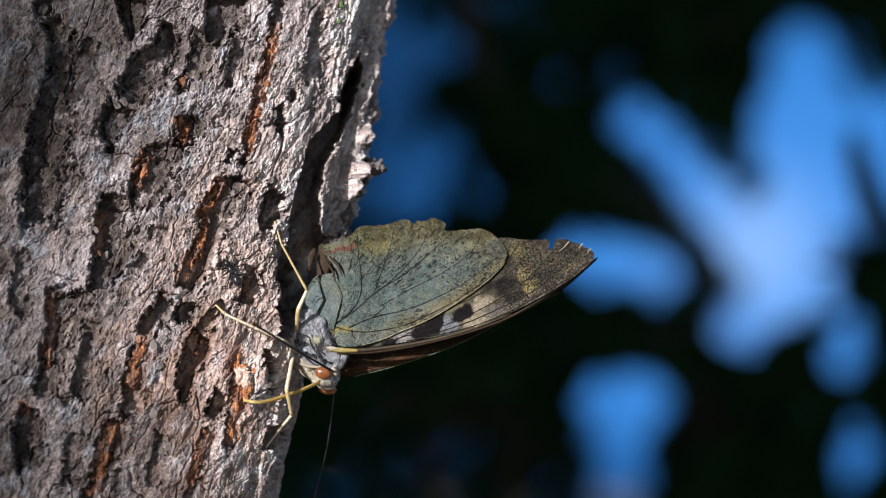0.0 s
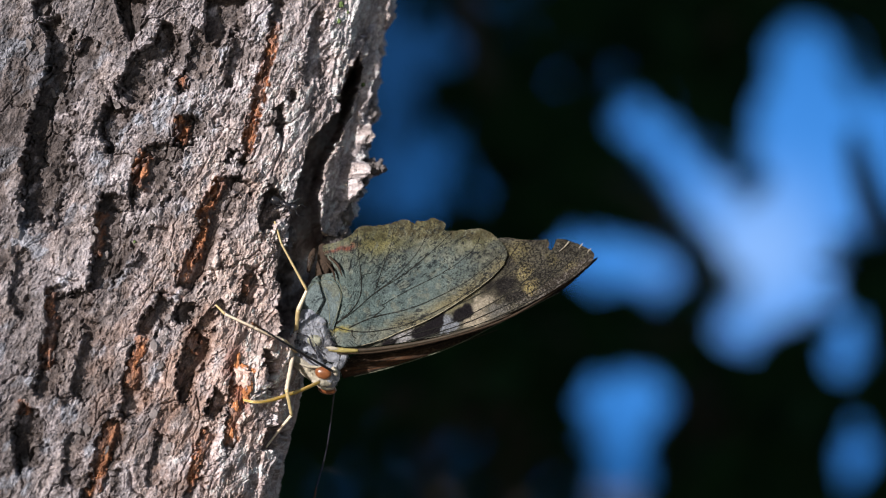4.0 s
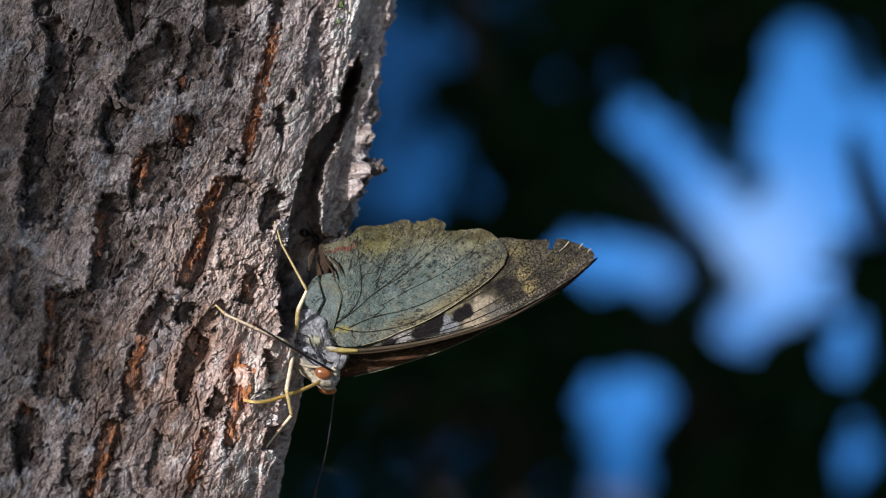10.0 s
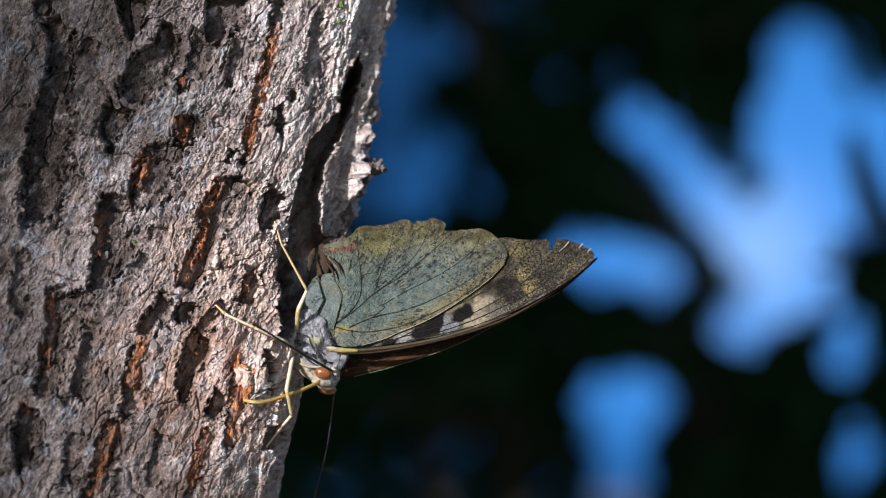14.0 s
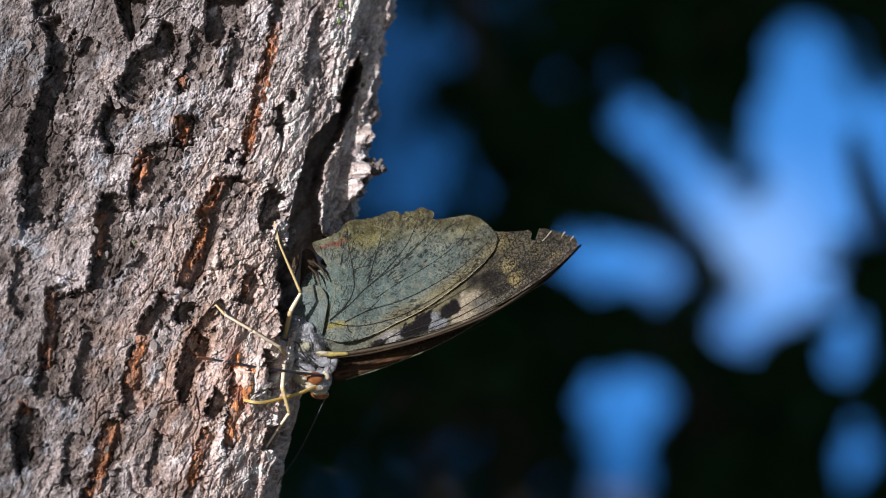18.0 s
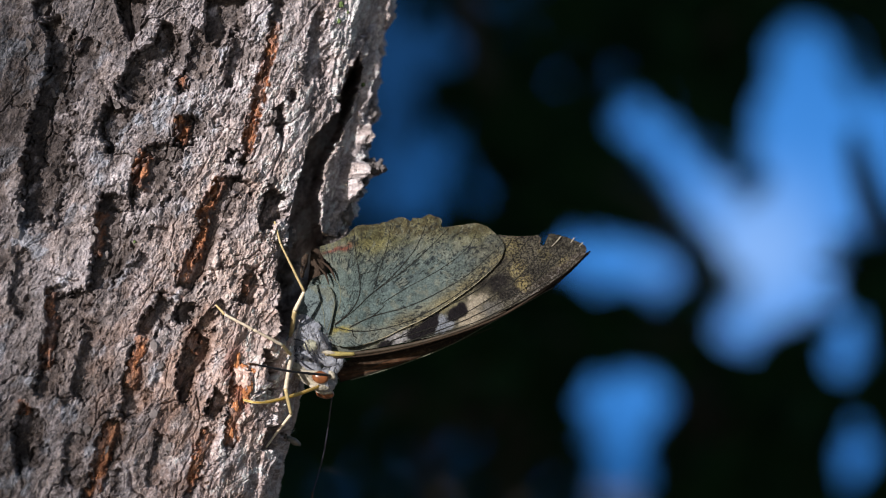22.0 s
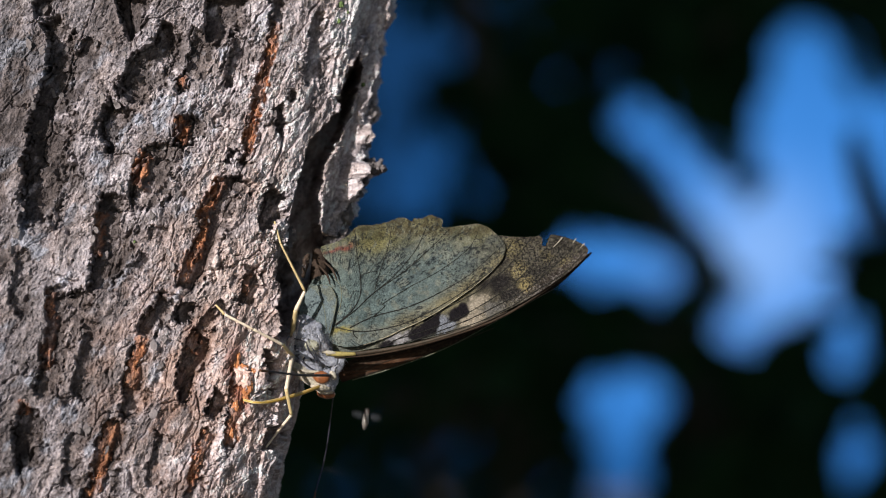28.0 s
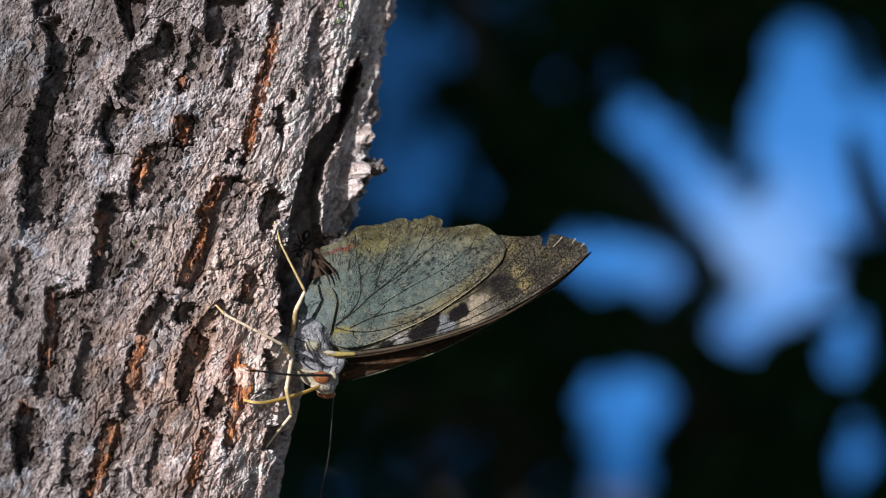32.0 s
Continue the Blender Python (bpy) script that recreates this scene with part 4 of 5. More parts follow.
    part("breast_plate", lump(rel(531, 632, 0.5), (24 * UNIT, 10 * UNIT, 15 * UNIT), (0, 40, 0), 0.05, 4, 10), HAIR, fly)
    part("breast_plate", lump(rel(556, 640, 0.2), (22 * UNIT, 10 * UNIT, 12 * UNIT), (0, 40, 0), 0.05, 4, 12), HAIR, fly)
    part("collar", rod([rel(528, 643, -0.9), rel(548, 649, -1.2), rel(570, 650, -1.0)], [2 * UNIT, 3 * UNIT, 2 * UNIT], 7, 12, 0.2), HAIR_PALE, fly)
    fur(fly, HAIR, 520, (560, 598), (34, 48), -24, -1.0, 7, 21)
    fur(fly, HAIR_PALE, 110, (562, 600), (32, 44), -24, -1.1, 6, 26)
    fur(fly, FEELER, 50, (556, 606), (30, 40), -24, -1.2, 4, 27)
    fur(fly, HAIR_PALE, 90, (545, 654), (34, 13), 38, -0.6, 8, 22)
    fur(fly, HAIR, 140, (602, 640), (9, 22), 30, 0.0, 12, 23)
    fur(fly, HAIR, 120, (584, 668), (18, 20), 24, -0.4, 8, 25)
    part("abdomen", rod([rel(566, 570, 3.2), rel(570, 520, 4.0), rel(576, 470, 4.2), rel(574, 444, 4.0), rel(568, 434, 3.6)], [20 * UNIT, 18 * UNIT, 16 * UNIT, 12 * UNIT, 5 * UNIT], 14, 22, 0.08), ABDOMEN, fly, "dark brown abdomen")
    part("tail_tuft", rod([rel(557, 441, -1.0), rel(552, 454, -1.2), rel(546, 482, -0.6)], [3 * UNIT, 6.5 * UNIT, 3 * UNIT], 10, 14, 0.25), ABDOMEN, fly, "brown tuft at the tail")
    fur(fly, HAIR_GREY, 50, (551, 458), (6, 16), 15, -1.6, 9, 28)
    for a, b, c, d in ((582, 454, 606, 490), (574, 462, 594, 498)):
        part("hair_tuft", rod([rel(a, b, -0.3), rel((a + c) / 2 + 4, (b + d) / 2 - 2, -0.6), rel(c, d, -0.8)], [1.6 * UNIT, 2.4 * UNIT, 0.7 * UNIT], 6, 10), ABDOMEN, fly)
    head = part("head", lump(rel(580, 666, 1.0), (20 * UNIT, 20 * UNIT, 22 * UNIT), (0, 24, 0), 0.2, 4, 11), HAIR, fly, "grey furry head")
    part("eye", lump(rel(572, 660, -0.9), (14.5 * UNIT, 9 * UNIT, 11 * UNIT), (0, 14, 0), 0.0, 4), EYE_SKIN, head, "shiny orange-brown compound eye")
    part("eye", lump(rel(579, 689, 1.6), (16 * UNIT, 10 * UNIT, 9 * UNIT), (0, 10, 0), 0.0, 4), EYE_SKIN, head, "orange-brown far eye")
    part("face", lump(rel(593, 657, -0.6), (5 * UNIT, 7 * UNIT, 9 * UNIT), (0, -24, 0), 0.25, 3, 13), HAIR_PALE, head, "white brow")
    part("palp", rod([rel(584, 678, 0.2), rel(566, 678, -0.8), rel(552, 674, -1.0)], [7 * UNIT, 6 * UNIT, 2.5 * UNIT], 8, 12), HAIR_PALE, head, "cream palp")
    part("palp", rod([rel(588, 684, 1.0), rel(574, 686, 0.2), rel(560, 680, -0.2)], [6 * UNIT, 5 * UNIT, 2 * UNIT], 8, 12), HAIR_PALE, head, "cream palp")
    return fly, hind


def jointed(name, parent, foot, hip, knees, widths, mats, label):
    """A leg or the tongue: an Empty-free chain of rods whose root mesh has its origin at the foot."""
    base = foot
    pts = [foot, *knees, hip]
    first = None
    if name == "tongue":
        first = part(name, rod([p - base for p in pts], [w * UNIT * 0.7 for w in widths], 9, 40, 0.05), mats[0], parent, label)
        first.location = base
        for side in (-1, 1):
            part("groove", rod([p - base + Vector((0, -0.6 * widths[1] * UNIT, side * 1.6 * UNIT)) for p in pts], [0.9 * UNIT, 0.9 * UNIT], 6, 40), LEG_YELLOW, first)
        return first
    for k in range(len(pts) - 1):
        a, b = pts[k] - base, pts[k + 1] - base
        mid = (a + b) / 2 + Vector((0, -0.0001, 0))
        names = ("tarsus", "tibia", "femur")[min(k, 2)] if name == "leg" else "tongue_tip"
        bm = rod([a, mid, b], [widths[k] * UNIT * 0.62, widths[k + 1] * UNIT * 0.62], 9, 12, 0.04)
        if first is None:
            first = part(name, bm, mats[k], parent, label)
            first.location = base
        else:
            part(names, bm, mats[k], first)
    return first


BUTTERFLY, HINDWING = build_butterfly()


def clasp(u, v, lift=0.15):
    """A foothold on the bark, in the butterfly's space."""
    return on_bark(u, v, lift * MM) - PIVOT


LEGS = [
    jointed("leg", BUTTERFLY, clasp(486, 392), rel(522, 602, 0.5), [clasp(498, 432, 2.2), rel(543, 514, -3.4), rel(528, 548, -2.6)], [2.6, 3.0, 4.2, 6.5, 7.0], [LEG_YELLOW, LEG_YELLOW, LEG_SKIN, LEG_YELLOW], "cream and yellow hind leg"),
    jointed("leg", BUTTERFLY, clasp(382, 540), rel(524, 622, -0.5), [clasp(398, 556, 1.8), clasp(450, 580, 3.4), rel(504, 604, -6.4)], [2.6, 3.6, 4.0, 4.6, 6.0], [LEG_YELLOW, LEG_SKIN, LEG_SKIN, LEG_YELLOW], "cream middle leg"),
    jointed("leg", BUTTERFLY, clasp(471, 792), rel(518, 632, -1.5), [clasp(492, 764, 2.4), rel(516, 735, -6.2), rel(507, 690, -7.0)], [2.8, 3.6, 4.6, 5.8, 6.0], [LEG_SKIN, LEG_SKIN, LEG_YELLOW, LEG_SKIN], "cream fore leg"),
]
TONGUE_ROD = jointed("tongue", BUTTERFLY, clasp(431, 708, 0.3), rel(566, 676, -1.0), [clasp(452, 712, 1.4), clasp(478, 709, 2.2), rel(530, 692, -4.0)], [3.0, 4.0, 4.6, 4.8, 4.2], [TONGUE, TONGUE, TONGUE, TONGUE], "yellow tongue dipped in sap")


def feeler(root_uv, tip_uv, root_d, tip_d, width, label):
    base = rel(*root_uv, root_d)
    tip = rel(*tip_uv, tip_d) - base
    ob = part("antenna", rod([Vector((0, 0, 0)), tip * 0.5 + Vector((0.0004, -0.0003, -0.0003)), tip * 0.9], [width * UNIT, width * 0.85 * UNIT, width * 0.75 * UNIT], 7, 24), FEELER, BUTTERFLY, label)
    ob.location = base
    part("club", rod([tip * 0.88, tip * 0.95, tip], [width * 0.75 * UNIT, width * 1.15 * UNIT, width * UNIT], 7, 10), CLUB, ob)
    return ob


FEELERS = [feeler((588, 657), (446, 572), -1.2, -16.7, 2.4, "black club-tipped antenna"), feeler((592, 690), (556, 884), 2.0, 6.0, 1.3, "thin black antenna")]


# ---- the small flies and the black insect on the bark ----
def build_small_fly(label):
    fly = thing("small_fly", (0, 0, 0), label, "fly", "flies round the sap")
    m = 0.001
    part("abdomen", rod([(0, 0, -1.3 * m), (0, 0, -0.4 * m), (0, 0, 0.3 * m)], [0.18 * m, 0.52 * m, 0.42 * m], 10, 10), FLY_SKIN, fly)
    part("thorax", lump((0, 0, 0.55 * m), (0.42 * m, 0.42 * m, 0.5 * m)), FLY_SKIN, fly)
    head = part("head", lump((0, 0, 1.15 * m), (0.36 * m, 0.3 * m, 0.24 * m)), FLY_SKIN, fly)
    for s in (-1, 1):
        part("eye", lump((0.24 * m * s, -0.1 * m, 1.2 * m), (0.17 * m, 0.2 * m, 0.2 * m), detail=2), FLY_EYE, head)
        bm = bmesh.new()
        ring = [bm.verts.new(((0.3 + 0.95 * (1 - math.cos(a))) * m * s, (0.15 - 0.1 * math.sin(a)) * m, (0.55 + 0.45 * math.sin(a)) * m)) for a in np.linspace(0, 2 * math.pi, 14, endpoint=False)]
        bm.faces.new(ring)
        geom = bmesh.ops.extrude_face_region(bm, geom=bm.faces[:])
        for g in geom["geom"]:
            if isinstance(g, bmesh.types.BMVert):
                g.co.y += 0.00003
        part("wing", bm, FLY_WING, fly, "clear blurred wing")
    return fly


def build_crawler():
    bug = thing("black_ant", (0, 0, 0), "shiny black ant with long bent legs crawling on the bark", "ant")
    m = 0.001
    part("gaster", lump((0, -0.65 * m, -1.25 * m), (0.62 * m, 0.55 * m, 0.85 * m)), FLY_DARK, bug)
    part("waist", lump((0, -0.5 * m, -0.3 * m), (0.22 * m, 0.22 * m, 0.35 * m), detail=2), FLY_DARK, bug)
    part("thorax", lump((0, -0.65 * m, 0.5 * m), (0.4 * m, 0.4 * m, 0.75 * m)), FLY_DARK, bug)
    head = part("head", lump((0, -0.65 * m, 1.6 * m), (0.5 * m, 0.4 * m, 0.48 * m)), FLY_DARK, bug)
    for s in (-1, 1):
        part("feeler", rod([(0.2 * m * s, -0.8 * m, 1.9 * m), (0.8 * m * s, -0.9 * m, 2.5 * m), (0.6 * m * s, -0.5 * m, 3.4 * m)], [0.07 * m, 0.06 * m, 0.05 * m], 6, 8), FLY_DARK, head)
        for z0, z1, out in ((0.9, 2.0, 1.7), (0.5, 0.3, 2.0), (0.1, -1.7, 2.0)):
            part("leg", rod([(0.3 * m * s, -0.6 * m, z0 * m), (0.55 * out * m * s, -1.3 * m, (z0 + (z1 - z0) * 0.5) * m), (out * m * s, 0.0, z1 * m)], [0.13 * m, 0.11 * m, 0.05 * m], 6, 9), FLY_DARK, bug)
    return bug


FLIES = [build_small_fly("tiny grey-brown fly hovering under the butterfly"), build_small_fly("tiny pale fly in flight near the butterfly")]
ANT = build_crawler()

# ---- sap, moss and loose scales on the trunk ----
for u, v, a, b, c, s in ((428, 662, 11, 8, 4, 1), (434, 674, 7, 8, 4, 2), (420, 670, 6, 9, 4, 3)):
    part("sap_foam", lump(on_bark(u, v) + Vector((0, -0.0002, 0)), (1.3 * a * UNIT, 0.8 * c * UNIT, 1.3 * b * UNIT), (0, 20, 0), 0.55, 4, s), SAP_WHITE, TRUNK, "frothy pink-white sap")
for u, v, a, b, c, s in ((438, 686, 6, 13, 3, 4), (432, 702, 6, 8, 3, 5), (418, 640, 5, 12, 3, 6), (448, 658, 7, 5, 3, 7), (416, 722, 4, 10, 3, 8), (408, 770, 4, 8, 3, 9), (430, 650, 8, 4, 3, 10)):
    part("sap_drop", lump(on_bark(u, v) + Vector((0, 0.0002, 0)), (1.1 * a * UNIT, 0.55 * c * UNIT, 1.1 * b * UNIT), (0, 12, 0), 0.8, 4, s), SAP, TRUNK, "wet orange sap")
for u, v, r in ((604, 8, 4), (600, 38, 3), (616, 22, 2), (643, 150, 3), (238, 428, 2)):
    part("moss_tuft", lump(on_bark(u, v), (r * UNIT, r * UNIT * 0.7, r * UNIT * 1.3), (0, 0, 0), 0.7, 3, u), MOSS, TRUNK)
for u, v, a, b, d in ((666, 22, 11, 17, 1.0), (652, 62, 12, 20, 0.8), (648, 106, 9, 18, 0.5), (650, 152, 8, 22, 0.0), (656, 200, 11, 18, 0.2), (645, 246, 11, 20, 0.2), (652, 294, 20, 12, 0.4), (668, 298, 13, 12, 0.6), (640, 318, 12, 12, 0.2), (624, 342, 15, 11, 0.0), (606, 352, 15, 12, -0.4), (612, 382, 13, 18, -0.2), (592, 392, 15, 20, -0.6), (588, 425, 15, 16, -0.4), (606, 414, 12, 14, 0.2), (626, 266, 10, 18, -0.5), (632, 214, 8, 20, -0.4)):
    part("bark_knob", lump(at(u, v, 0.22 * (at(u, v).z - HIGH) + (d - 11.5) * MM), (a * UNIT, 16 * UNIT, b * UNIT), (0, 12, 0), 0.6, 4, u + v), FLAKE, TRUNK, "crumbly knob of grey bark")
for u, v, a, b, s in ((513, 416, 10, 15, 3), (508, 436, 8, 9, 5), (520, 470, 9, 8, 7)):
    part("bark_knob", lump(on_bark(u, v) + Vector((0, 0.0003, 0)), (a * UNIT, 8 * UNIT, b * UNIT), (0, -14, 0), 0.35, 4, s), FLAKE, TRUNK, "rounded lip of grey bark")
random.seed(5)
for k in range(90):
    u, v = random.uniform(10, 600), random.uniform(5, 875)
    if u > 560 - (v / 882) * 90 or (370 < u and 330 < v < 830):
        continue
    ln = random.uniform(7, 26)
    part("bark_flake", flake(u, v, ln, ln * random.uniform(0.4, 0.8), random.uniform(60, 130), random.uniform(0.1, 0.55)), FLAKE, TRUNK)


# ---- leaves behind, far out of focus, and the sky ----
OPENINGS = [
    (1395, 220, 84, 140, -14), (1418, 132, 76, 118, -8), (1388, 452, 122, 146, 10), (1512, 348, 118, 82, -12), (1245, 335, 66, 96, 40), (1308, 575, 50, 62, 0),
    (1078, 464, 126, 66, -10), (1468, 255, 60, 80, 0), (1174, 262, 122, 42, -44), (1225, 320, 64, 48, -44), (1172, 490, 48, 56, -40), (1100, 775, 56, 62, 0), (1498, 610, 42, 66, -20), (1100, 706, 102, 62, 0), (1098, 838, 62, 104, 0),
    (1515, 800, 48, 70, 12), (1566, 560, 12, 40, 0), (1556, 270, 76, 140, 0),
]
THIN = [(1110, 205, 250, 95, -44, 0.74), (1185, 280, 130, 75, -44, 0.76), (1040, 140, 130, 75, -44, 0.62), (1490, 120, 95, 135, 0, 0.76), (900, 30, 130, 80, 0, 0.70), (750, 850, 250, 170, 0, 0.68), (860, 290, 60, 60, 0, 0.5), (1320, 50, 60, 60, 0, 0.4), (1120, 370, 80, 40, -30, 0.5), (1180, 570, 70, 40, 0, 0.45),
        (705, 120, 150, 230, 0, 0.85), (715, 330, 160, 140, 0, 0.82)]


def open_at(u, v):
    k = 0.0
    for x, y, rx, ry, turn in OPENINGS:
        k = max(k, float(blot(np.array(u), np.array(v), x, y, rx, ry, turn, 0.26)))
    for x, y, rx, ry, turn, amount in THIN:
        k = max(k, amount * float(blot(np.array(u), np.array(v), x, y, rx, ry, turn, 0.85)))
    return k


def leaf_mesh(length, width):
    bm = bmesh.new()
    rows = [(0, 0), (0.18, 0.62), (0.42, 1.0), (0.68, 0.78), (0.88, 0.36), (1, 0)]
    mid = [bm.verts.new((0, 0.05 * length * math.sin(2.5 * t), t * length)) for t, _ in rows]
    for s in (-1, 1):
        rim = [mid[0]] + [bm.verts.new((s * w * width / 2, 0.05 * length * math.sin(2.5 * t) - 0.12 * w * width, t * length)) for t, w in rows[1:-1]] + [mid[-1]]
        for k in range(len(rows) - 1):
            f = [mid[k], mid[k + 1], rim[k + 1], rim[k]]
            f = list(dict.fromkeys(f))
            bm.faces.new(f if s > 0 else f[::-1])
    stalk = [bm.verts.new(p) for p in ((-0.001, 0, 0), (0.001, 0, 0), (0.001, 0, -0.012), (-0.001, 0, -0.012))]
    bm.faces.new(stalk)
    me = bpy.data.meshes.new("leaf")
    bm.to_mesh(me)
    bm.free()
    me.materials.append(LEAF)
    return me


def leaf_pose(p, turn):
    return Matrix.Translation(p) @ Euler((random.uniform(-0.7, 0.7), turn, random.uniform(-0.6, 0.6))).to_matrix().to_4x4()


def build_branch(line, d, leaves, near, size):
    """A leafy branch of the tree behind: a stem along plan points at depth d, with leaves where no sky shows through."""
    pts = [at(u, v, d) for u, v in line]
    if line[0][1] > 850:
        pts = [Vector((pts[0].x, pts[0].y, 0)), Vector((pts[0].x, pts[0].y, 0.8))] + pts
    elif line[0][0] > 1590:
        pts = [Vector((pts[0].x + 0.2, pts[0].y, 0)), Vector((pts[0].x + 0.2, pts[0].y, 0.9))] + pts
    ob = thing("leafy_branch", pts[0], "dark green leafy branch out of focus behind the trunk", "branch", "branches behind the trunk")
    base = pts[0]
    part("stem", rod([p - base for p in pts], [0.005, 0.003, 0.0015], 7, 20), TWIG, ob)
    meshes = [leaf_mesh(size * k, size * k * 0.5) for k in (0.8, 1.0, 1.2)]
    count = tries = 0
    while count < leaves and tries < leaves * 30:
        tries += 1
        k = random.uniform(0.02, 1.0)
        q = smooth_line([(*p, 0) for p in line], 30)[int(k * 29)]
        u, v = q[0] + random.gauss(0, near), q[1] + random.gauss(0, near)
        if open_at(u, v) > 0.35 * random.random():
            continue
        away = math.atan2(u - q[0], q[1] - v) + random.uniform(-0.7, 0.7)
        reach = size * 0.45 * (REACH / (REACH + d)) / UNIT
        if open_at(u + math.sin(away) * reach, v - math.cos(away) * reach) > 0.2:
            continue
        leaf = add("leaf", meshes[count % 3], ob)
        leaf.matrix_basis = leaf_pose(at(u - math.sin(away) * reach, v + math.cos(away) * reach, d + random.uniform(-0.06, 0.06)) - base, away)
        count += 1


def build_foliage(name, count, d0, d1, size, seed, box):
    """Countless small leaves on thin twigs, one mesh, with the same gaps."""
    rng = random.Random(seed)
    verts, faces = [], []
    made = tries = 0
    while made < count and tries < count * 12:
        tries += 1
        u, v = rng.uniform(box[0], box[2]), rng.uniform(box[1], box[3])
        if open_at(u, v) > rng.random() * 0.8:
            continue
        d = rng.uniform(d0, d1)
        ln = size * rng.uniform(0.7, 1.3)
        p = at(u, v, d)
        e = Euler((rng.uniform(-0.8, 0.8), rng.uniform(0, 6.28), rng.uniform(-0.8, 0.8))).to_matrix()
        n = len(verts)
        for x, z in ((0, -0.5), (0.24, -0.1), (0.2, 0.25), (0, 0.5), (-0.2, 0.25), (-0.24, -0.1)):
            verts.append(p + e @ Vector((x * ln, 0.06 * ln * math.cos(9 * x), z * ln)))
        faces += [(n, n + 1, n + 2, n + 3), (n, n + 3, n + 4, n + 5)]
        made += 1
    me = mesh_from(name, [tuple(p) for p in verts], faces, LEAF, False)
    return tagged(add(name, me), "dense dark green foliage far out of focus", "foliage", kind="stuff")


def build_shade(centre, size, count, seed):
    """An unseen dense bush, added beside the trunk to keep the sun from the leaves behind."""
    rng = random.Random(seed)
    bush = thing("bush", (centre[0], centre[1], 0), "unseen dense dark green bush, added to shade the leaves behind", "bush")
    part("stem", rod([(0, 0, 0), (0.05, 0.03, centre[2] * 0.5), (0, 0, centre[2])], [0.03, 0.02, 0.01], 8, 12), TWIG, bush)
    verts, faces = [], []
    for _ in range(count):
        q = Vector([rng.uniform(-1, 1) for _ in range(3)])
        if q.length > 1.25 * rng.uniform(0.85, 1):
            continue
        p = Vector((q.x * size[0], q.y * size[1], centre[2] + q.z * size[2]))
        e = Euler([rng.uniform(0, 6.28) for _ in range(3)]).to_matrix()
        n, ln = len(verts), rng.uniform(0.05, 0.11)
        for x, z in ((0, -0.5), (0.26, -0.1), (0.2, 0.25), (0, 0.5), (-0.2, 0.25), (-0.26, -0.1)):
            verts.append(p + e @ Vector((x * ln, 0.1 * ln * math.cos(7 * x), z * ln)))
        faces += [(n, n + 1, n + 2, n + 3), (n, n + 3, n + 4, n + 5)]
    tagged(add("crown", mesh_from("crown", [tuple(p) for p in verts], faces, LEAF, False), bush), kind="stuff")


random.seed(11)
for line in (((1340, -40), (1250, 60), (1215, 120), (1255, 190)), ((820, -30), (850, 110), (920, 210), (980, 260)), ((980, 300), (1100, 340), (1190, 410), (1240, 530)), ((880, 600), (1000, 600), (1140, 600), (1230, 590)), ((760, 900), (830, 780), (900, 680), (960, 640)), ((900, 900), (950, 820), (980, 790)), ((1220, 900), (1270, 790), (1330, 700), (1420, 650)), ((1400, 900), (1390, 780), (1420, 700)), ((1600, 20), (1540, 40), (1520, 60)), ((1600, 480), (1550, 470), (1540, 500)), ((640, 720), (740, 700), (860, 650))):
    build_branch(line, random.uniform(0.66, 0.86), 27, 42, 0.0225)
build_foliage("foliage_near", 2600, 1.05, 1.5, 0.020, 3, (440, -60, 1640, 950))
build_foliage("foliage_far", 2200, 1.8, 2.6, 0.030, 4, (420, -80, 1680, 980))
# row of unseen bushes, placed where they block the sun
for x, y, seed in ((-0.76, -0.36, 7), (-0.74, 0.0, 8), (-0.77, 0.7, 9), (-0.74, 1.4, 10), (-0.79, 2.1, 12), (-0.75, 2.8, 13)):
    build_shade((x, y, 2.05), (0.22, 0.46, 0.75), 7500, seed)


def build_shade_tree(where, height):
    """An unseen slender young tree, added on the way of the light; its leaves shade the trunk as it sways."""
    rng = random.Random(21)
    tree = thing("shade_tree", where, "unseen slender young tree with small green leaves, added to shade the trunk", "tree")
    part("trunk", rod([(0.2, 0, 0), (0.16, 0, height * 0.5), (-0.03, -0.02, height + 0.25)], [0.012, 0.008, 0.003], 8, 16), TWIG, tree)
    side = SUN_WAY.cross(Vector((0, 0, 1))).normalized()
    meshes = [leaf_mesh(k, k * 0.5) for k in (0.028, 0.034, 0.040)]
    for k in range(6):
        z = height - 0.11 + 0.04 * k
        part("twig", rod([tuple(side * 0.1 + Vector((0, 0, z - 0.05))), tuple(side * -0.02 + Vector((0, 0, z))), tuple(side * -0.14 + Vector((0, 0, z + 0.01)))], [0.0022, 0.0016, 0.0008], 6, 10), TWIG, tree)
    made = 0
    while made < 390:
        # its crown ends along a slanting line on one side, to fit the shade on the bark
        s, up = rng.uniform(-0.16, 0.15), rng.uniform(-0.14, 0.14)
        if rng.random() > (s - 0.22 * up + 0.14) / 0.02:
            continue
        p = side * s + Vector((0, 0, height + up)) + SUN_WAY * rng.uniform(-0.08, 0.08)
        leaf = add("leaf", meshes[made % 3], tree)
        leaf.matrix_basis = Matrix.Translation(p) @ Euler((rng.uniform(-0.9, 0.9), rng.uniform(0, 6.28), rng.uniform(-0.9, 0.9))).to_matrix().to_4x4()
        made += 1
    return tree


AWAY = 2.4
TALL = HIGH + AWAY * SUN_WAY.z
SHADE_TREE_FOOT = Vector((-0.035, -0.022, 0)) + AWAY * Vector((SUN_WAY.x, SUN_WAY.y, 0))
SHADE_TREE = build_shade_tree(SHADE_TREE_FOOT, TALL)


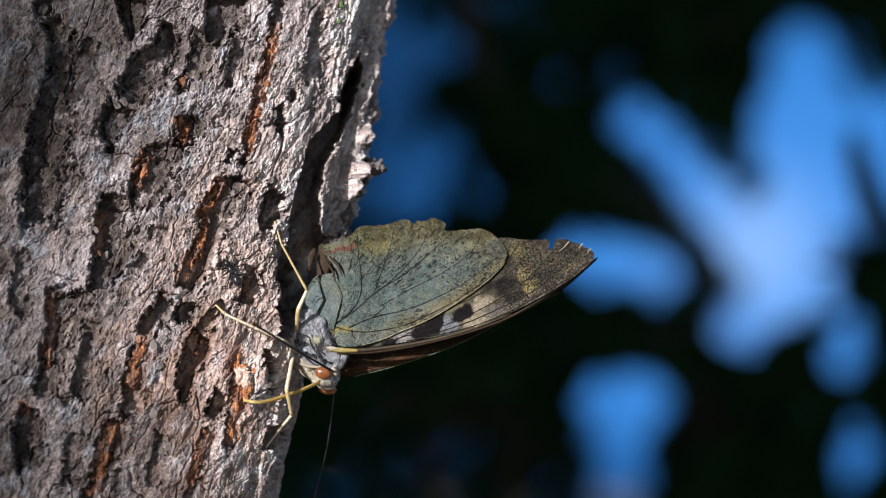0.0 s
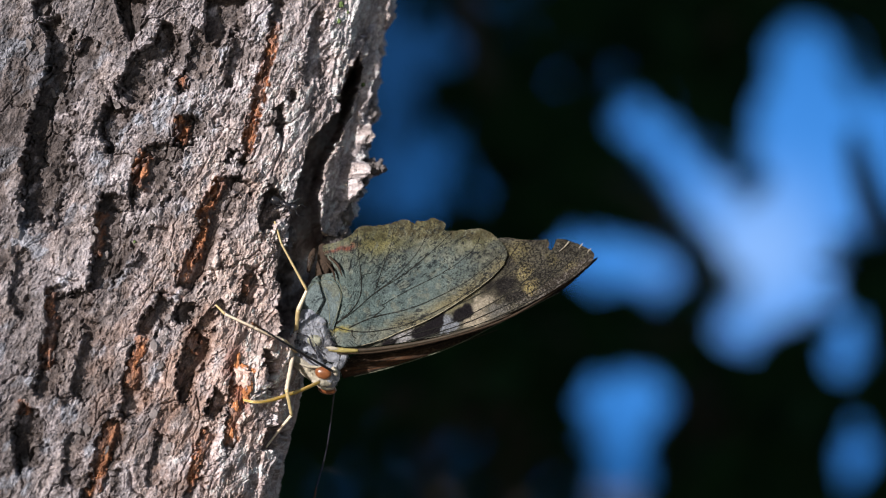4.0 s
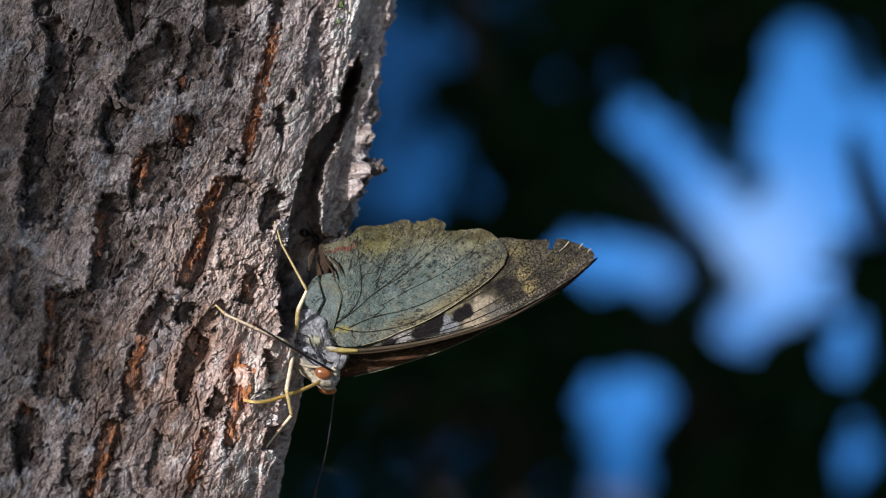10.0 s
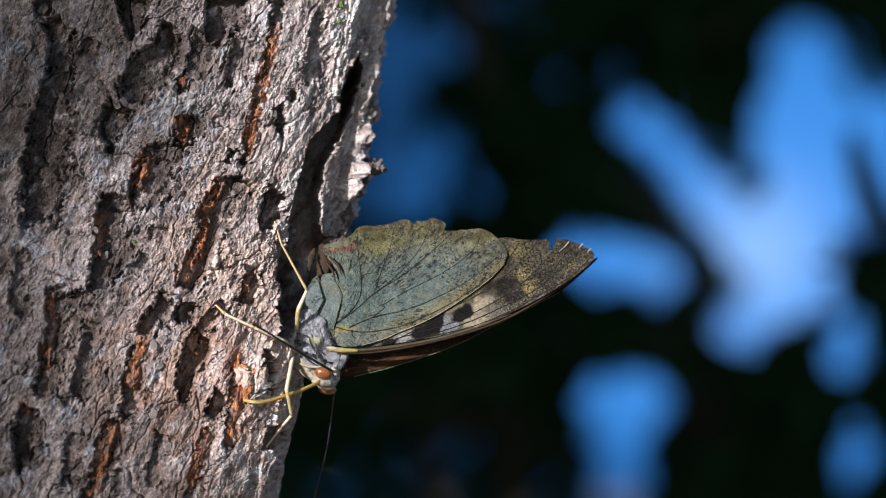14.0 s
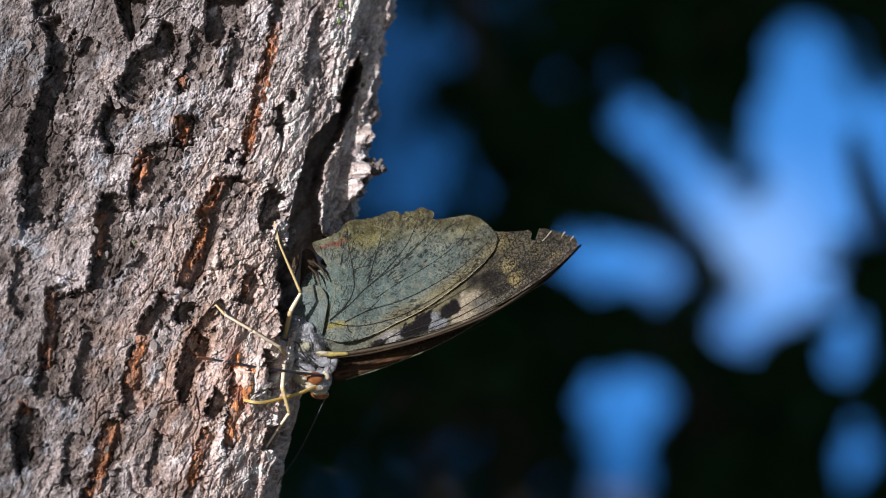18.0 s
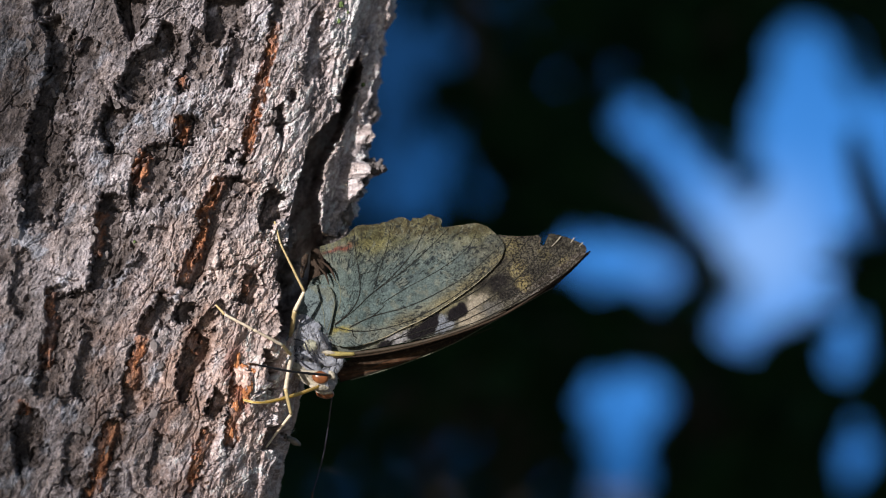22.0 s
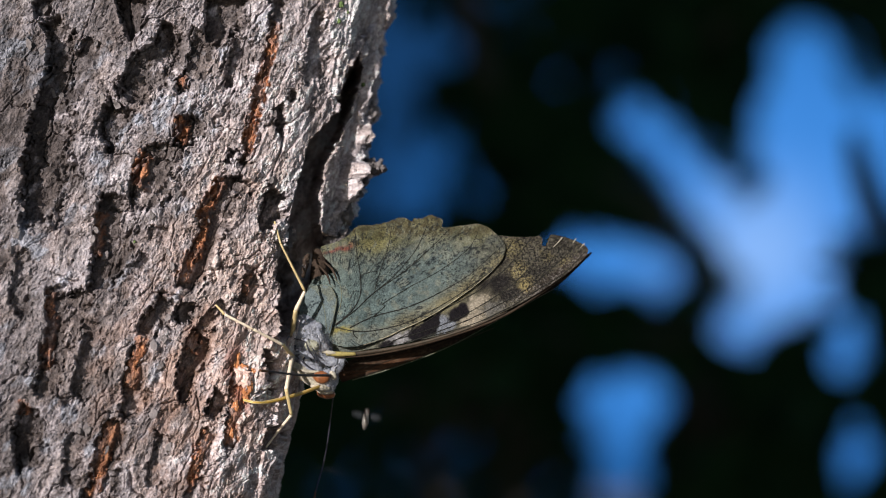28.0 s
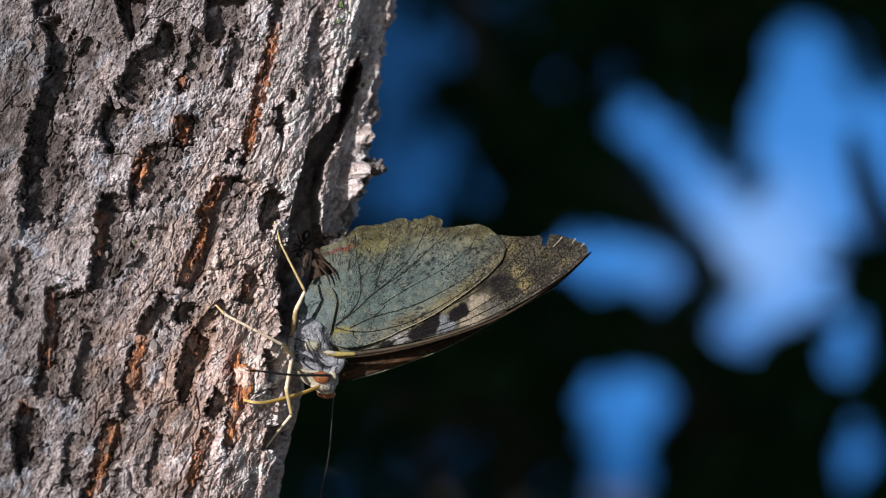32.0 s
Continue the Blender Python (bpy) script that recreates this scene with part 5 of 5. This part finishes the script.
def build_backdrop():
    m = bpy.data.materials.new("distant_sky")
    m.use_nodes = True
    nodes, links = m.node_tree.nodes, m.node_tree.links
    nodes.remove(nodes["Principled BSDF"])
    glow = nodes.new("ShaderNodeEmission")
    place, tex, ramp = nodes.new("ShaderNodeTexCoord"), nodes.new("ShaderNodeTexNoise"), nodes.new("ShaderNodeValToRGB")
    tex.inputs["Scale"].default_value, tex.inputs["Detail"].default_value = 0.9, 1.0
    links.new(place.outputs["Object"], tex.inputs["Vector"])
    # glow painted paler round one point and dimmer outwards, to fit the view
    away, soft, mix = nodes.new("ShaderNodeVectorMath"), nodes.new("ShaderNodeMath"), nodes.new("ShaderNodeMath")
    away.operation, away.inputs[1].default_value = "DISTANCE", (1.90, 24.0, 1.45)
    links.new(place.outputs["Object"], away.inputs[0])
    soft.operation, soft.inputs[1].default_value, soft.inputs[2].default_value = "MULTIPLY_ADD", 0.12, -0.06
    links.new(tex.outputs["Fac"], soft.inputs[0])
    mix.operation, mix.inputs[1].default_value = "MULTIPLY_ADD", 0.333
    links.new(away.outputs["Value"], mix.inputs[0])
    links.new(soft.outputs[0], mix.inputs[2])
    stops = ramp.color_ramp.elements
    stops[0].position, stops[0].color = 0.04, (0.2000, 0.3800, 0.7500, 1)
    stops[1].position, stops[1].color = 0.80, (0.0065, 0.0360, 0.1080, 1)
    for where, shade in ((0.14, (0.0920, 0.2700, 0.6700, 1)), (0.22, (0.0460, 0.2100, 0.5900, 1)), (0.40, (0.0340, 0.1820, 0.5300, 1)), (0.56, (0.0130, 0.0900, 0.2850, 1))):
        stops.new(where).color = shade
    links.new(mix.outputs[0], ramp.inputs["Fac"])
    links.new(ramp.outputs["Color"], glow.inputs["Color"])
    links.new(glow.outputs[0], nodes["Material Output"].inputs["Surface"])
    bm = bmesh.new()
    bmesh.ops.create_grid(bm, x_segments=8, y_segments=8, size=1)
    for vert in bm.verts:
        vert.co = Vector((vert.co.x * 5.5, 24.0 - 0.6 * vert.co.x ** 2, HIGH + vert.co.y * 3.2))
    ob = part("backdrop", bm, m, None)
    tagged(ob, "blue daylight sky seen through the leaves", "sky", kind="structure")


build_backdrop()
build_ground()


# ---- what moves ----
def flat_pose(u, v, turn, d=PLANE):
    return Matrix.Translation(at(u, v, d)) @ Euler((0, radians(-turn), 0)).to_matrix().to_4x4()


BODY_ROWS = [(0, 573, 660, 0), (14.6, 573, 660, 0), (15.2, 566, 655, 0.6), (15.9, 548, 652, 1.8), (16.5, 544, 655, 2.6), (16.7, 549, 661, 6.0), (17.0, 556, 669, 4.4), (17.5, 557, 670, 4.4), (18, 558, 669, 3.8), (19, 564, 669, 3.0), (20, 565.5, 669, 2.6), (22, 568, 668, 2.3), (25, 568.5, 668, 2.2), (28, 570, 668, 2.1), (32, 570, 668, 2.2)]


def body_pose(t):
    """The butterfly's pose at t seconds, between its rows."""
    times = [r[0] for r in BODY_ROWS]
    return flat_pose(*[float(np.interp(t, times, [r[k] for r in BODY_ROWS])) for k in (1, 2, 3)])


def motions():
    body = [(t, flat_pose(u, v, a)) for t, u, v, a in BODY_ROWS]
    walk(BUTTERFLY, body)
    # the hindwing is drawn up a little over the forewing as the insect stirs
    lift = [(0, 0, 0), (14.6, 0, 0), (15.6, 4, -2), (16.5, 9, -8), (16.7, 14, -23), (17, 15, -26), (17.5, 14, -22), (18, 13, -14), (19, 12, -10), (22, 9, -6), (28, 8, -6), (32, 8, -5)]
    walk(HINDWING, [(t, Matrix.Translation((u * UNIT, 0, -v * UNIT))) for t, u, v in lift])
    # legs and tongue keep their hold on the bark
    for limb, hip in ((LEGS[0], rel(522, 602, 0.5)), (LEGS[1], rel(524, 622, -0.5)), (LEGS[2], rel(518, 632, -1.5)), (TONGUE_ROD, rel(566, 676, -1.0))):
        foot = limb.location.copy()
        world_foot = PIVOT + foot
        rows = []
        for t, m in body:
            a, b = hip - foot, m @ hip - world_foot
            turn = a.rotation_difference(b).to_matrix().to_4x4()
            rows.append((t, m.inverted() @ Matrix.Translation(world_foot) @ turn))
        walk(limb, rows)
    # the near antenna swings towards and away from the camera: where its tip is seen
    near = FEELERS[0]
    root = near.location.copy()
    rest = rel(446, 572, -16.7) - root
    tips = [(0, 446, 572), (14.6, 446, 572), (15.6, 430, 590), (16.5, 400, 604), (17, 372, 616), (18, 348, 632), (19, 380, 640), (20, 408, 642), (22, 440, 644), (25, 474, 650), (28, 460, 656), (30, 448, 656), (32, 440, 656)]
    rows = []
    for t, u, v in tips:
        m = body_pose(t)
        start = m @ root
        reach = [at(u, v, PLANE - k * 0.0001) - start for k in range(10, 260)]
        way = min(reach, key=lambda p: abs(p.length - rest.length))
        turn = rest.rotation_difference(m.to_3x3().inverted() @ way).to_matrix().to_4x4()
        rows.append((t, Matrix.Translation(root) @ turn))
    walk(near, rows)
    thin = FEELERS[1]
    base = thin.location.copy()
    turns = [(0, 0), (14.6, 0), (16.5, 3), (17, 0), (17.5, -10), (18, -22), (19, -10), (20, -5), (22, -3), (25, -1), (28, -2), (32, 1)]
    walk(thin, [(t, Matrix.Translation(base) @ Euler((0, radians(-a), 0)).to_matrix().to_4x4()) for t, a in turns])
    hover = [(0, 560, 1010, 0), (16.4, 570, 960, 0), (16.8, 600, 748, 30), (17.0, 613, 704, 10), (17.2, 600, 600, -20), (17.6, 560, 960, 0), (19.7, 560, 960, 0), (20.0, 552, 831, 40), (20.2, 503, 850, 20), (20.8, 509, 845, 30), (21.2, 536, 869, 20), (21.4, 562, 802, 20), (21.6, 536, 772, 40), (22.0, 518, 780, 60), (22.2, 590, 757, 80), (22.5, 608, 716, 40), (22.7, 582, 771, 10), (23.0, 680, 819, 60), (23.2, 680, 771, 20), (23.5, 663, 826, 25), (24.0, 699, 850, 10), (24.4, 690, 930, 0), (24.8, 659, 831, -20), (25.0, 639, 878, 20), (25.2, 725, 865, 30), (25.5, 702, 747, 15), (26.5, 690, 760, 0), (27.5, 715, 705, 18), (27.7, 694, 660, 70), (28.0, 647, 743, -10), (28.2, 656, 828, 2), (28.5, 661, 739, 5), (28.7, 643, 761, -15), (29.0, 718, 818, -20), (29.3, 765, 774, 8), (29.5, 812, 828, 30), (29.6, 848, 877, 40), (29.9, 900, 1000, 40), (32, 900, 1010, 40)]
    walk(FLIES[0], [(t, flat_pose(u, v, a, -0.017)) for t, u, v, a in hover])
    cross = [(0, 590, 1015, 0), (20.0, 560, 1000, 0), (20.3, 570, 800, 60), (20.4, 620, 772, 80), (20.6, 747, 759, 80), (20.8, 856, 745, 70), (21.0, 916, 740, 50), (21.2, 901, 705, 20), (21.4, 817, 660, 60), (21.6, 739, 652, 70), (22.0, 640, 560, 40), (23, 660, 520, 20), (32, 660, 520, 20)]
    walk(FLIES[1], [(t, flat_pose(u, v, a, -0.006)) for t, u, v, a in cross])
    crawl = [(0, 412, 484, -30), (0.5, 424, 462, -30), (1, 435, 438, -25), (1.5, 444, 405, -10), (2, 449, 376, 170), (2.5, 464, 356, 110), (3, 474, 346, 100), (3.5, 486, 350, 100), (4.2, 506, 366, 120), (4.9, 520, 386, 150)]
    rows = [(t, Matrix.Translation(on_bark(u, v, 0.0)) @ Euler((0, radians(a), 0)).to_matrix().to_4x4()) for t, u, v, a in crawl]
    gap = [(5.5, 528, 396, 150), (6, 530, 396, 150), (6.5, 532, 398, 140), (7.5, 531, 400, 145), (8.5, 535, 398, 140), (9.5, 540, 400, 120), (11, 592, 468, 100), (30.6, 586, 462, 150), (31.6, 545, 434, 190), (32, 537, 432, 200)]
    rows += [(t, Matrix.Translation(at(u, v, -0.0185 if t < 9 else (-0.012 if t > 31.5 else -0.004))) @ Euler((0, radians(a), 0)).to_matrix().to_4x4()) for t, u, v, a in gap]
    walk(ANT, rows)
    # the unseen young tree tilts to shade the bark: how far its leaves stand off the line of the light, in metres
    sway = [(0, 0.138), (1, 0.124), (2, 0.146), (3, 0.175), (4.2, 0.18), (5.5, 0.178), (6, 0.168), (7, 0.150), (8, 0.122), (9, 0.128), (10, 0.121), (11, 0.100), (12, 0.096), (13, 0.122), (14, 0.132), (15.5, 0.130), (17, 0.128), (18, 0.164), (19, 0.18), (20, 0.178), (21, 0.165), (22, 0.146), (23, 0.132), (24, 0.128), (25, 0.121), (26.5, 0.145), (27.5, 0.178), (28, 0.185), (32, 0.185)]
    level = Vector((SUN_WAY.x, SUN_WAY.y, 0)).normalized()
    walk(SHADE_TREE, [(t, Matrix.Translation(SHADE_TREE_FOOT) @ Matrix.Rotation(math.asin(off / TALL), 4, level)) for t, off in sway])


motions()
